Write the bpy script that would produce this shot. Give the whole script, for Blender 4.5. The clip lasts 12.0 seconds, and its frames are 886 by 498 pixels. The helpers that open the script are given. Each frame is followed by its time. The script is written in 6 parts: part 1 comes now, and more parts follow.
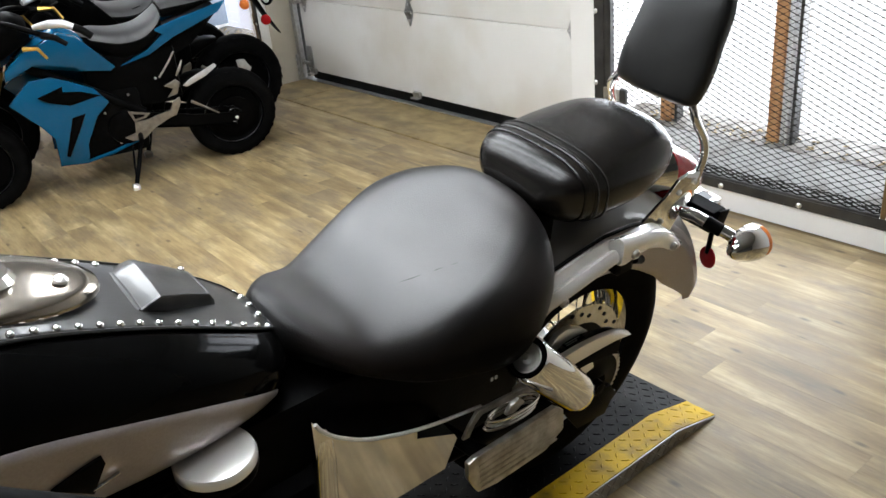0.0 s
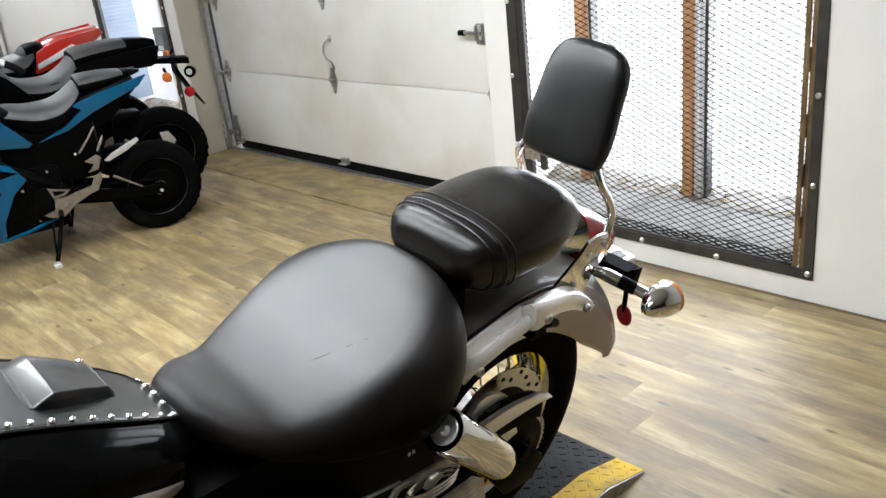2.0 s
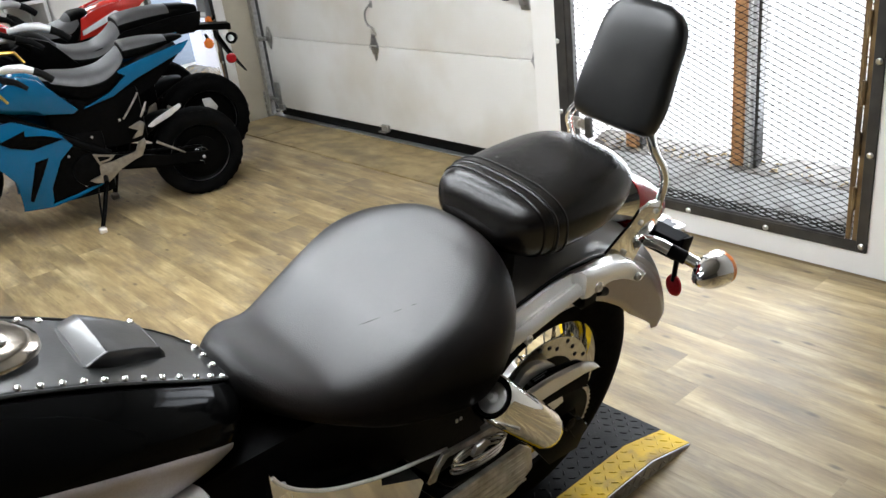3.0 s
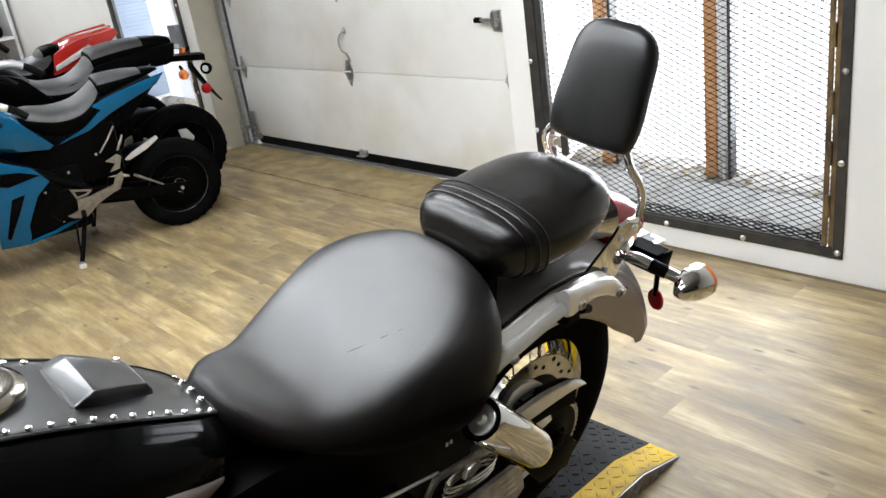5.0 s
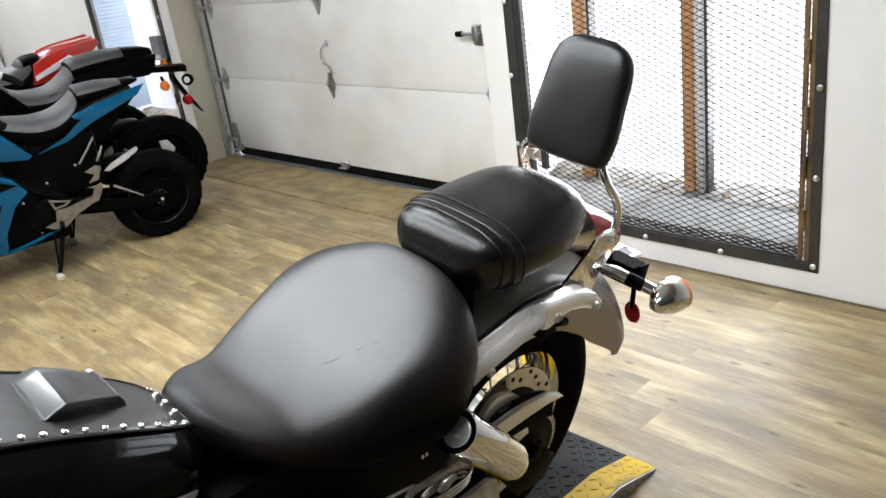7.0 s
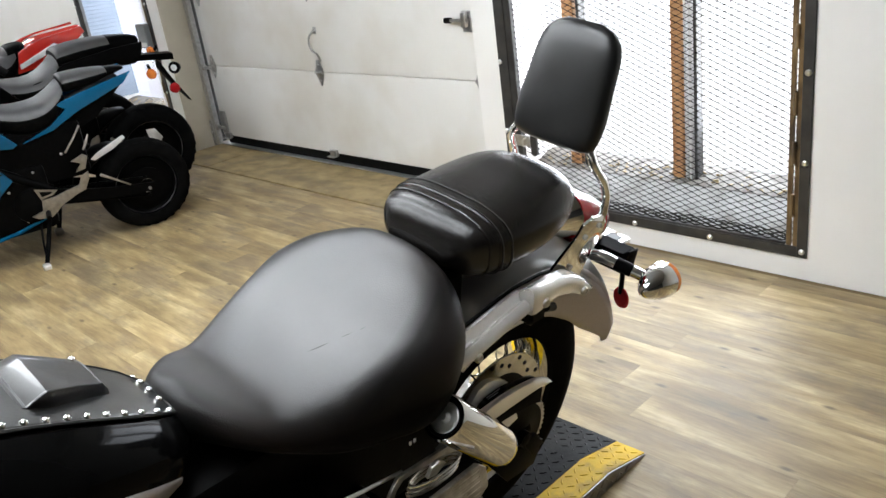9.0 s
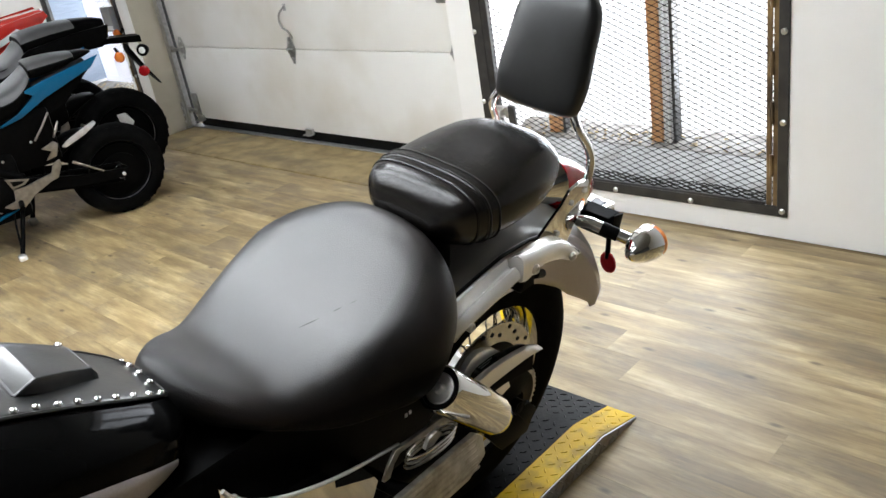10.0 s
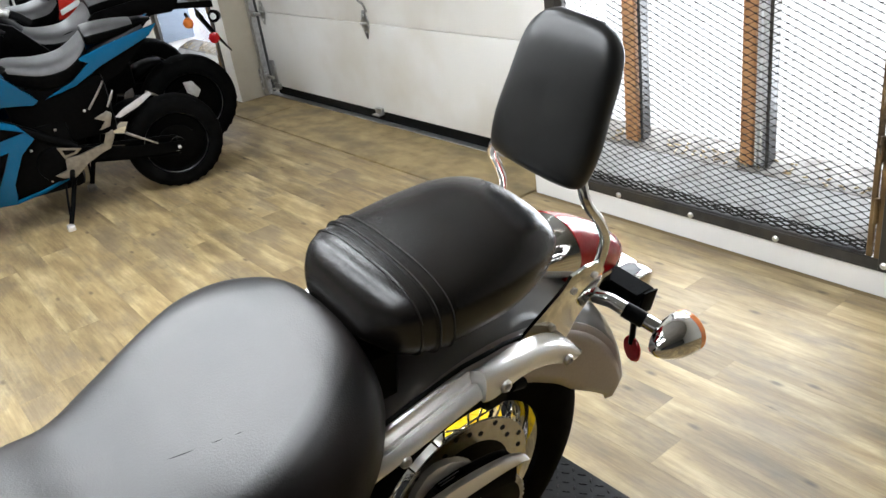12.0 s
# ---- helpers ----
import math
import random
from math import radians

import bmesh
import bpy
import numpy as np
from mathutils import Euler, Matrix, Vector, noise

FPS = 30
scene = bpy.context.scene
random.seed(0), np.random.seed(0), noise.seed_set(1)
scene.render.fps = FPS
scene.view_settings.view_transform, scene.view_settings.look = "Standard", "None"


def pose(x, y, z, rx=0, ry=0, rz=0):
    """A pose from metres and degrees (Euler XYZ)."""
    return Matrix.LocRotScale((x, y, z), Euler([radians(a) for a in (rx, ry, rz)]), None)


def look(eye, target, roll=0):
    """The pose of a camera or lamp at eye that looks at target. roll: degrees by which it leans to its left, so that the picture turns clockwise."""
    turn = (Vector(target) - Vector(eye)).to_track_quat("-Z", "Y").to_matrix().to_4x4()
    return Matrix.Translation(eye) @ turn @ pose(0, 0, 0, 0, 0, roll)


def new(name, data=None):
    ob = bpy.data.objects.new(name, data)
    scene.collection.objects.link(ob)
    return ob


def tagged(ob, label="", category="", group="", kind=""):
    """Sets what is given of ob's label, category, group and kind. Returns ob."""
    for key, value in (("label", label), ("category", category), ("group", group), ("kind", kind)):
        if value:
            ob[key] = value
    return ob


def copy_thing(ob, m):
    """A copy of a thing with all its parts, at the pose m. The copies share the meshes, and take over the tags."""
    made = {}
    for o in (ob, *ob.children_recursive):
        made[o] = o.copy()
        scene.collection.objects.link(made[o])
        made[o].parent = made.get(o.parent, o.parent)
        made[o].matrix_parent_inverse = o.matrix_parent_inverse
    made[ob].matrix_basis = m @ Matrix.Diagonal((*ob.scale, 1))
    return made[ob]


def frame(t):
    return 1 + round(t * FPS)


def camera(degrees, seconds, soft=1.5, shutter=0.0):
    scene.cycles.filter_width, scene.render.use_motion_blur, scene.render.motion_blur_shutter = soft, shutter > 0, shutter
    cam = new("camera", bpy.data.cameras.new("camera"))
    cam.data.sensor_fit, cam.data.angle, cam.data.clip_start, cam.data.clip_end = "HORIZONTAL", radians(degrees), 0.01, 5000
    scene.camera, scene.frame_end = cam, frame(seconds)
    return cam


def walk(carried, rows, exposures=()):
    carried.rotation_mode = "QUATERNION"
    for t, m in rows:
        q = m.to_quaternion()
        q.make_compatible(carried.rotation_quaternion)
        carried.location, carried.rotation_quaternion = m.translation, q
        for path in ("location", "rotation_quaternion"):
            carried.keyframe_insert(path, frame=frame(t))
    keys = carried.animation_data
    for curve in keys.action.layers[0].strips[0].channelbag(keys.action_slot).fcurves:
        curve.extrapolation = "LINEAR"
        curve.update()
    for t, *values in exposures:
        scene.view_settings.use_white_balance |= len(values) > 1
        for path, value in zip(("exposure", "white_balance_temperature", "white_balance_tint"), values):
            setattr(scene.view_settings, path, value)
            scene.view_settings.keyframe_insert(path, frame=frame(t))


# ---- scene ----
cam = camera(57.0, 12.0)
PATH = [
    (0, (0.346, 0.349, 1.365), (1.422, 1.806, 0.517), -5.8),
    (0.5, (0.362, 0.333, 1.383), (1.575, 1.725, 0.615), -4.0),
    (1, (0.38, 0.319, 1.384), (1.654, 1.663, 0.63), -4.8),
    (1.5, (0.38, 0.316, 1.382), (1.65, 1.662, 0.623), -4.1),
    (2, (0.39, 0.318, 1.384), (1.62, 1.715, 0.652), -6.5),
    (2.5, (0.393, 0.335, 1.373), (1.601, 1.725, 0.594), -6.3),
    (3, (0.386, 0.348, 1.369), (1.527, 1.789, 0.58), -7.0),
    (5, (0.38, 0.344, 1.379), (1.572, 1.765, 0.63), -8.6),
    (5.5, (0.378, 0.339, 1.38), (1.576, 1.759, 0.639), -8.3),
    (6, (0.38, 0.333, 1.379), (1.584, 1.749, 0.641), -8.3),
    (6.5, (0.383, 0.331, 1.38), (1.597, 1.743, 0.652), -8.4),
    (7, (0.384, 0.332, 1.381), (1.616, 1.73, 0.654), -7.9),
    (8.8, (0.386, 0.328, 1.374), (1.616, 1.717, 0.628), -7.9),
    (9, (0.393, 0.333, 1.37), (1.631, 1.711, 0.616), -8.0),
    (9.5, (0.405, 0.344, 1.356), (1.656, 1.68, 0.549), -8.2),
    (10, (0.387, 0.352, 1.357), (1.639, 1.682, 0.543), -9.8),
    (10.5, (0.349, 0.35, 1.36), (1.711, 1.537, 0.502), -8.8),
    (11, (0.415, 0.382, 1.357), (1.711, 1.642, 0.501), -9.2),
    (11.5, (0.635, 0.389, 1.385), (1.818, 1.787, 0.58), -7.3),
    (12, (0.812, 0.46, 1.378), (1.845, 1.939, 0.514), -8.5),
]
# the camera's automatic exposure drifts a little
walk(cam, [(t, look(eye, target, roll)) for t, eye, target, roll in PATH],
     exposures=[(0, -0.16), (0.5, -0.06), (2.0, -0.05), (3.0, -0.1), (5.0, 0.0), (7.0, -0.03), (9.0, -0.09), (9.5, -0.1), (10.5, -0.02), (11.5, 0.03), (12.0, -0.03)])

# ---------------------------------------------------------------- world and light
world = bpy.data.worlds.new("world")
scene.world = world
world.use_nodes = True
wn = world.node_tree.nodes
wl = world.node_tree.links
sky = wn.new("ShaderNodeTexSky")
sky.sky_type = "NISHITA"
sky.sun_disc = False
sky.sun_elevation = radians(28)
sky.sun_rotation = radians(200)
wl.new(sky.outputs["Color"], wn["Background"].inputs["Color"])
wn["Background"].inputs["Strength"].default_value = 0.12


def area_lamp(name, m, sx, sy, watts, colour):
    data = bpy.data.lights.new(name, "AREA")
    data.shape, data.size, data.size_y, data.energy, data.color = "RECTANGLE", sx, sy, watts, colour
    ob = new(name, data)
    ob.matrix_world = m
    return ob


# daylight that enters by the two barred windows
DAY = (0.86, 0.92, 1.0)
area_lamp("window_daylight", look((3.42, 2.1, 1.2), (0.0, 2.1, 0.7)), 1.2, 1.7, 95, DAY)
area_lamp("window_daylight", look((3.42, 6.7, 1.2), (0.0, 6.7, 0.7)), 1.1, 1.7, 46, DAY)

# ---------------------------------------------------------------- materials


def material(name, colour, rough=0.5, metal=0.0, colour2=None, scale=8.0, stretch=(1, 1, 1), bump=0.0, bump_scale=120.0,
             rough_var=0.0, coat=0.0, spec=0.5, random_tint=0.0, stain=None, stain_scale=3.0, detail=6.0, knots=0.0):
    m = bpy.data.materials.new(name)
    m.use_nodes = True
    n, l = m.node_tree.nodes, m.node_tree.links
    b = n["Principled BSDF"]
    b.inputs["Roughness"].default_value = rough
    b.inputs["Metallic"].default_value = metal
    b.inputs["Coat Weight"].default_value = coat
    b.inputs["Coat Roughness"].default_value = 0.05
    b.inputs["Specular IOR Level"].default_value = spec
    tc = n.new("ShaderNodeTexCoord")
    mp = n.new("ShaderNodeMapping")
    mp.inputs["Scale"].default_value = stretch
    l.new(tc.outputs["Object"], mp.inputs["Vector"])
    info = n.new("ShaderNodeObjectInfo")
    if random_tint:
        mul = n.new("ShaderNodeMath")
        mul.operation = "MULTIPLY"
        mul.inputs[1].default_value = 37.0
        l.new(info.outputs["Random"], mul.inputs[0])
        l.new(mul.outputs[0], mp.inputs["Location"])
    noi = n.new("ShaderNodeTexNoise")
    noi.inputs["Scale"].default_value = scale
    noi.inputs["Detail"].default_value = detail
    l.new(mp.outputs["Vector"], noi.inputs["Vector"])
    out = None
    if colour2:
        ramp = n.new("ShaderNodeValToRGB")
        ramp.color_ramp.elements[0].position, ramp.color_ramp.elements[1].position = 0.32, 0.68
        ramp.color_ramp.elements[0].color = (*colour, 1)
        ramp.color_ramp.elements[1].color = (*colour2, 1)
        l.new(noi.outputs["Fac"], ramp.inputs["Fac"])
        out = ramp.outputs["Color"]
    else:
        b.inputs["Base Color"].default_value = (*colour, 1)
    if stain and out:
        sn = n.new("ShaderNodeTexNoise")
        sn.inputs["Scale"].default_value = stain_scale
        sn.inputs["Detail"].default_value = 4.0
        l.new(mp.outputs["Vector"], sn.inputs["Vector"])
        sr = n.new("ShaderNodeValToRGB")
        sr.color_ramp.elements[0].position, sr.color_ramp.elements[1].position = 0.5, 0.72
        l.new(sn.outputs["Fac"], sr.inputs["Fac"])
        mx = n.new("ShaderNodeMixRGB")
        mx.inputs["Color2"].default_value = (*stain, 1)
        l.new(sr.outputs["Color"], mx.inputs["Fac"])
        l.new(out, mx.inputs["Color1"])
        out = mx.outputs["Color"]
    if knots and out:
        vo = n.new("ShaderNodeTexVoronoi")
        vo.inputs["Scale"].default_value = knots
        l.new(mp.outputs["Vector"], vo.inputs["Vector"])
        kr = n.new("ShaderNodeValToRGB")
        kr.color_ramp.elements[0].position, kr.color_ramp.elements[1].position = 0.05, 0.16
        kr.color_ramp.elements[0].color, kr.color_ramp.elements[1].color = (1, 1, 1, 1), (0, 0, 0, 1)
        l.new(vo.outputs["Distance"], kr.inputs["Fac"])
        kx = n.new("ShaderNodeMixRGB")
        kx.inputs["Color2"].default_value = (0.07, 0.045, 0.02, 1)
        l.new(kr.outputs["Color"], kx.inputs["Fac"])
        l.new(out, kx.inputs["Color1"])
        out = kx.outputs["Color"]
    if random_tint and out:
        hsv = n.new("ShaderNodeHueSaturation")
        rng = n.new("ShaderNodeMapRange")
        rng.inputs["To Min"].default_value, rng.inputs["To Max"].default_value = 1 - random_tint, 1 + random_tint
        l.new(info.outputs["Random"], rng.inputs["Value"])
        l.new(rng.outputs["Result"], hsv.inputs["Value"])
        l.new(out, hsv.inputs["Color"])
        out = hsv.outputs["Color"]
    if out:
        l.new(out, b.inputs["Base Color"])
    if rough_var:
        rr = n.new("ShaderNodeMapRange")
        rr.inputs["To Min"].default_value, rr.inputs["To Max"].default_value = max(0.02, rough - rough_var), min(1, rough + rough_var)
        rn = n.new("ShaderNodeTexNoise")
        rn.inputs["Scale"].default_value = scale * 2.3
        l.new(mp.outputs["Vector"], rn.inputs["Vector"])
        l.new(rn.outputs["Fac"], rr.inputs["Value"])
        l.new(rr.outputs["Result"], b.inputs["Roughness"])
    if bump:
        bn = n.new("ShaderNodeTexNoise")
        bn.inputs["Scale"].default_value = bump_scale
        bn.inputs["Detail"].default_value = 5.0
        l.new(mp.outputs["Vector"], bn.inputs["Vector"])
        bp = n.new("ShaderNodeBump")
        bp.inputs["Strength"].default_value = bump
        bp.inputs["Distance"].default_value = 0.004
        l.new(bn.outputs["Fac"], bp.inputs["Height"])
        l.new(bp.outputs["Normal"], b.inputs["Normal"])
    return m


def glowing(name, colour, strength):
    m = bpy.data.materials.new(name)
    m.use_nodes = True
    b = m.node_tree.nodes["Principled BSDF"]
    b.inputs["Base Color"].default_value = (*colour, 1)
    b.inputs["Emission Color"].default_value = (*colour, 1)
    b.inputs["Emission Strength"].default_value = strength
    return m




def plank_material():
    """Printed oak plank: tint by board, long staves, fine grain, grey washed patches and a few knots."""
    m = bpy.data.materials.new("oak_plank")
    m.use_nodes = True
    n, l = m.node_tree.nodes, m.node_tree.links
    b = n["Principled BSDF"]
    tc, info = n.new("ShaderNodeTexCoord"), n.new("ShaderNodeObjectInfo")
    shift = n.new("ShaderNodeMath")
    shift.operation, shift.inputs[1].default_value = "MULTIPLY", 53.0
    l.new(info.outputs["Random"], shift.inputs[0])

    def noise(stretch, scale, detail, rough=0.5):
        mp = n.new("ShaderNodeMapping")
        mp.inputs["Scale"].default_value = stretch
        l.new(tc.outputs["Object"], mp.inputs["Vector"])
        l.new(shift.outputs[0], mp.inputs["Location"])
        t = n.new("ShaderNodeTexNoise")
        t.inputs["Scale"].default_value, t.inputs["Detail"].default_value, t.inputs["Roughness"].default_value = scale, detail, rough
        l.new(mp.outputs["Vector"], t.inputs["Vector"])
        return t.outputs["Fac"], mp.outputs["Vector"]

    def ramp(fac, *stops):
        r = n.new("ShaderNodeValToRGB")
        e = r.color_ramp.elements
        while len(e) < len(stops):
            e.new(0.5)
        for k, (p, c) in enumerate(stops):
            e[k].position, e[k].color = p, (*c, 1)
        l.new(fac, r.inputs["Fac"])
        return r.outputs["Color"]

    def mix(kind, fac, a, c):
        x = n.new("ShaderNodeMixRGB")
        x.blend_type = kind
        if isinstance(fac, float):
            x.inputs["Fac"].default_value = fac
        else:
            l.new(fac, x.inputs["Fac"])
        l.new(a, x.inputs["Color1"])
        if isinstance(c, tuple):
            x.inputs["Color2"].default_value = (*c, 1)
        else:
            l.new(c, x.inputs["Color2"])
        return x.outputs["Color"]

    stave, _ = noise((1.0, 0.16, 1.0), 12.0, 5.0, 0.62)
    col = ramp(stave, (0.30, (0.19, 0.13, 0.056)), (0.44, (0.29, 0.206, 0.092)), (0.54, (0.385, 0.286, 0.137)), (0.68, (0.54, 0.425, 0.232)))
    wash, _ = noise((1.0, 0.4, 1.0), 7.0, 6.0, 0.65)
    col = mix("MIX", ramp(wash, (0.48, (0, 0, 0)), (0.62, (0.62, 0.62, 0.62))), col, (0.19, 0.147, 0.096))
    dirt, _ = noise((1.0, 0.55, 1.0), 3.2, 7.0, 0.68)
    col = mix("MULTIPLY", 0.45, col, ramp(dirt, (0.36, (0.62, 0.58, 0.52)), (0.52, (1.0, 1.0, 1.0)), (0.7, (1.22, 1.22, 1.22))))
    grain, _ = noise((1.0, 0.05, 1.0), 150.0, 3.0, 0.6)
    col = mix("MULTIPLY", 0.42, col, ramp(grain, (0.32, (0.62, 0.6, 0.57)), (0.62, (1.12, 1.12, 1.12))))
    _, kv = noise((1.0, 0.4, 1.0), 5.0, 0.0)
    vo = n.new("ShaderNodeTexVoronoi")
    vo.voronoi_dimensions = "2D"
    vo.inputs["Scale"].default_value = 8.0
    l.new(kv, vo.inputs["Vector"])
    ring = ramp(vo.outputs["Distance"], (0.02, (1, 1, 1)), (0.05, (0.55, 0.55, 0.55)), (0.085, (0, 0, 0)))
    pick = ramp(vo.outputs["Color"], (0.55, (0, 0, 0)), (0.6, (0.8, 0.8, 0.8)))
    col = mix("MIX", mix("MULTIPLY", 1.0, ring, pick), col, (0.075, 0.05, 0.024))
    tint = n.new("ShaderNodeMapRange")
    tint.inputs["To Min"].default_value, tint.inputs["To Max"].default_value = 0.84, 1.08
    l.new(info.outputs["Random"], tint.inputs["Value"])
    hsv = n.new("ShaderNodeHueSaturation")
    l.new(tint.outputs["Result"], hsv.inputs["Value"])
    l.new(col, hsv.inputs["Color"])
    l.new(hsv.outputs["Color"], b.inputs["Base Color"])
    rr = n.new("ShaderNodeMapRange")
    rr.inputs["To Min"].default_value, rr.inputs["To Max"].default_value = 0.47, 0.64
    b.inputs["Specular IOR Level"].default_value = 0.8
    l.new(wash, rr.inputs["Value"])
    l.new(rr.outputs["Result"], b.inputs["Roughness"])
    bp = n.new("ShaderNodeBump")
    bp.inputs["Strength"].default_value, bp.inputs["Distance"].default_value = 0.12, 0.002
    l.new(grain, bp.inputs["Height"])
    l.new(bp.outputs["Normal"], b.inputs["Normal"])
    return m


PLANK = plank_material()
PLYWOOD = material("worn_plywood", (0.2, 0.143, 0.06), 0.55, colour2=(0.38, 0.285, 0.138), scale=7.0, stretch=(1.6, 1.0, 1), bump=0.15, bump_scale=40,
                   rough_var=0.08, stain=(0.15, 0.115, 0.06), stain_scale=3, detail=9)
SUBFLOOR = material("joint_dark", (0.16, 0.11, 0.05), 0.7, colour2=(0.2, 0.14, 0.065))
WALLPAINT = material("white_wall_paint", (0.8, 0.79, 0.765), 0.55, colour2=(0.85, 0.84, 0.82), scale=2.0, bump=0.08, bump_scale=90, rough_var=0.08)
GREYWALL = material("dark_grey_wall_paint", (0.10, 0.10, 0.10), 0.6, colour2=(0.13, 0.13, 0.13), scale=2.0, bump=0.08)
REVEAL = material("cream_reveal_paint", (0.5, 0.46, 0.37), 0.6, colour2=(0.58, 0.54, 0.44), scale=3.0, bump=0.08, stain=(0.4, 0.35, 0.27))
DOORPAINT = material("white_door_steel", (0.78, 0.77, 0.74), 0.42, colour2=(0.83, 0.825, 0.8), scale=1.5, bump=0.05, bump_scale=180, rough_var=0.07,
                     stain=(0.70, 0.67, 0.61), stain_scale=1.6)
CEILPAINT = material("ceiling_paint", (0.3, 0.3, 0.3), 0.7, colour2=(0.36, 0.36, 0.36), scale=2.0)
GALV = material("galvanised_steel", (0.42, 0.42, 0.41), 0.38, 1.0, colour2=(0.58, 0.58, 0.57), scale=40, bump=0.05, rough_var=0.1)
RUBBER = material("black_rubber", (0.003, 0.003, 0.003), 0.6, colour2=(0.005, 0.005, 0.005), scale=30, bump=0.1, spec=0.08)
TYRE = material("tyre_rubber", (0.0025, 0.0025, 0.0025), 0.72, colour2=(0.005, 0.005, 0.005), scale=25, bump=0.15, spec=0.015)
BARIRON = material("dark_angle_iron", (0.025, 0.025, 0.025), 0.5, 0.3, colour2=(0.05, 0.048, 0.046), scale=14, bump=0.15, rough_var=0.15, stain=(0.05, 0.044, 0.036))
RUSTIRON = material("rusty_steel_tube", (0.13, 0.08, 0.035), 0.6, 0.4, colour2=(0.24, 0.16, 0.07), scale=12, bump=0.2, rough_var=0.1, stain=(0.07, 0.05, 0.03), stain_scale=8)
MESHIRON = material("mesh_steel", (0.008, 0.0075, 0.007), 0.6, 0.0, colour2=(0.018, 0.016, 0.013), scale=20, rough_var=0.1, spec=0.06)
OAKPOST = material("stained_window_post", (0.46, 0.22, 0.085), 0.5, colour2=(0.6, 0.32, 0.14), scale=5, stretch=(6, 6, 1), bump=0.1)
VINYL = material("white_vinyl", (0.7, 0.7, 0.7), 0.4, colour2=(0.76, 0.76, 0.76))
SILL = material("dirty_white_sill", (0.3, 0.298, 0.29), 0.6, colour2=(0.38, 0.378, 0.37), scale=7, bump=0.1, stain=(0.2, 0.19, 0.175), stain_scale=9)
LEDGE = material("weathered_ledge", (0.09, 0.08, 0.068), 0.7, colour2=(0.16, 0.15, 0.135), scale=16, bump=0.2, stain=(0.045, 0.034, 0.024), stain_scale=12)
ZINCBOLT = material("zinc_bolt", (0.6, 0.6, 0.6), 0.3, 1.0, colour2=(0.7, 0.7, 0.68), scale=50)
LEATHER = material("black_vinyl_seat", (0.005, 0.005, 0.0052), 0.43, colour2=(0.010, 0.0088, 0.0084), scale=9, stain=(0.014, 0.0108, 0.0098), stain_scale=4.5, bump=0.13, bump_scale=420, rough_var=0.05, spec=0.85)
# gloss fades outside an oval and down the flanks to paint the highlight's edge
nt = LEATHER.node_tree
co, sep, gloss_fade = nt.nodes.new("ShaderNodeTexCoord"), nt.nodes.new("ShaderNodeSeparateXYZ"), nt.nodes.new("ShaderNodeMapRange")
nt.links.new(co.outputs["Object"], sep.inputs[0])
nt.links.new(sep.outputs["Z"], gloss_fade.inputs["Value"])
gloss_fade.inputs["From Min"].default_value, gloss_fade.inputs["From Max"].default_value = 0.675, 0.755
gloss_fade.inputs["To Min"].default_value, gloss_fade.inputs["To Max"].default_value = 0.035, 0.94
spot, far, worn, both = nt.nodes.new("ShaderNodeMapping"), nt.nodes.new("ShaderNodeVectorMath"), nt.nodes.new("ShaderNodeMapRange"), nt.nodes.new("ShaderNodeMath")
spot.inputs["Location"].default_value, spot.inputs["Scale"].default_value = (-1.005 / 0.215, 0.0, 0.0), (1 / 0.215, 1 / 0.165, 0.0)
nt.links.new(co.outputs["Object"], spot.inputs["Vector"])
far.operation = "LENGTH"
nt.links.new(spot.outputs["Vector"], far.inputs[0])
# worn falls off past the oval that bounds the painted highlight
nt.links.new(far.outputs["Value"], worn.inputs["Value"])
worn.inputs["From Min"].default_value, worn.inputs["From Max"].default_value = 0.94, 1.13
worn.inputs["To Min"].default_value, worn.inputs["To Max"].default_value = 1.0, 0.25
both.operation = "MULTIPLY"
nt.links.new(gloss_fade.outputs["Result"], both.inputs[0])
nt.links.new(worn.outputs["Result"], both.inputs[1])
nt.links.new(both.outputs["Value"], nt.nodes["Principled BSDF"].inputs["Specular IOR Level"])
LEATHER2 = material("glossy_black_vinyl", (0.003, 0.0025, 0.0022), 0.25, colour2=(0.007, 0.0058, 0.005), scale=14, bump=0.14, bump_scale=210, rough_var=0.05, spec=0.45)
PADLEATHER = material("satin_black_vinyl", (0.004, 0.004, 0.004), 0.34, colour2=(0.009, 0.009, 0.009), scale=16, bump=0.06, bump_scale=60, rough_var=0.1, spec=0.5)
BIBLEATHER = material("black_leather", (0.004, 0.004, 0.004), 0.33, colour2=(0.008, 0.008, 0.008), scale=22, bump=0.05, bump_scale=260, rough_var=0.05, spec=0.85, coat=0.3)
DULLCHROME = material("dull_chrome", (0.33, 0.295, 0.25), 0.16, 1.0, colour2=(0.42, 0.38, 0.33), scale=14, rough_var=0.06)
SCUFF = material("scuffed_vinyl", (0.012, 0.012, 0.012), 0.6, colour2=(0.022, 0.022, 0.022), scale=40, spec=0.4)
THREAD = material("dark_thread", (0.008, 0.0075, 0.007), 0.6, colour2=(0.014, 0.013, 0.012), scale=200)
CHROME = material("chrome", (0.72, 0.71, 0.69), 0.07, 1.0, colour2=(0.8, 0.79, 0.77), scale=20, rough_var=0.03)
CHROME_SAT = material("satin_chrome", (0.88, 0.86, 0.83), 0.26, 0.62, colour2=(0.92, 0.91, 0.89), scale=6, rough_var=0.02)
STEEL = material("machined_steel", (0.3, 0.28, 0.25), 0.33, 1.0, colour2=(0.55, 0.54, 0.52), scale=40, rough_var=0.08)
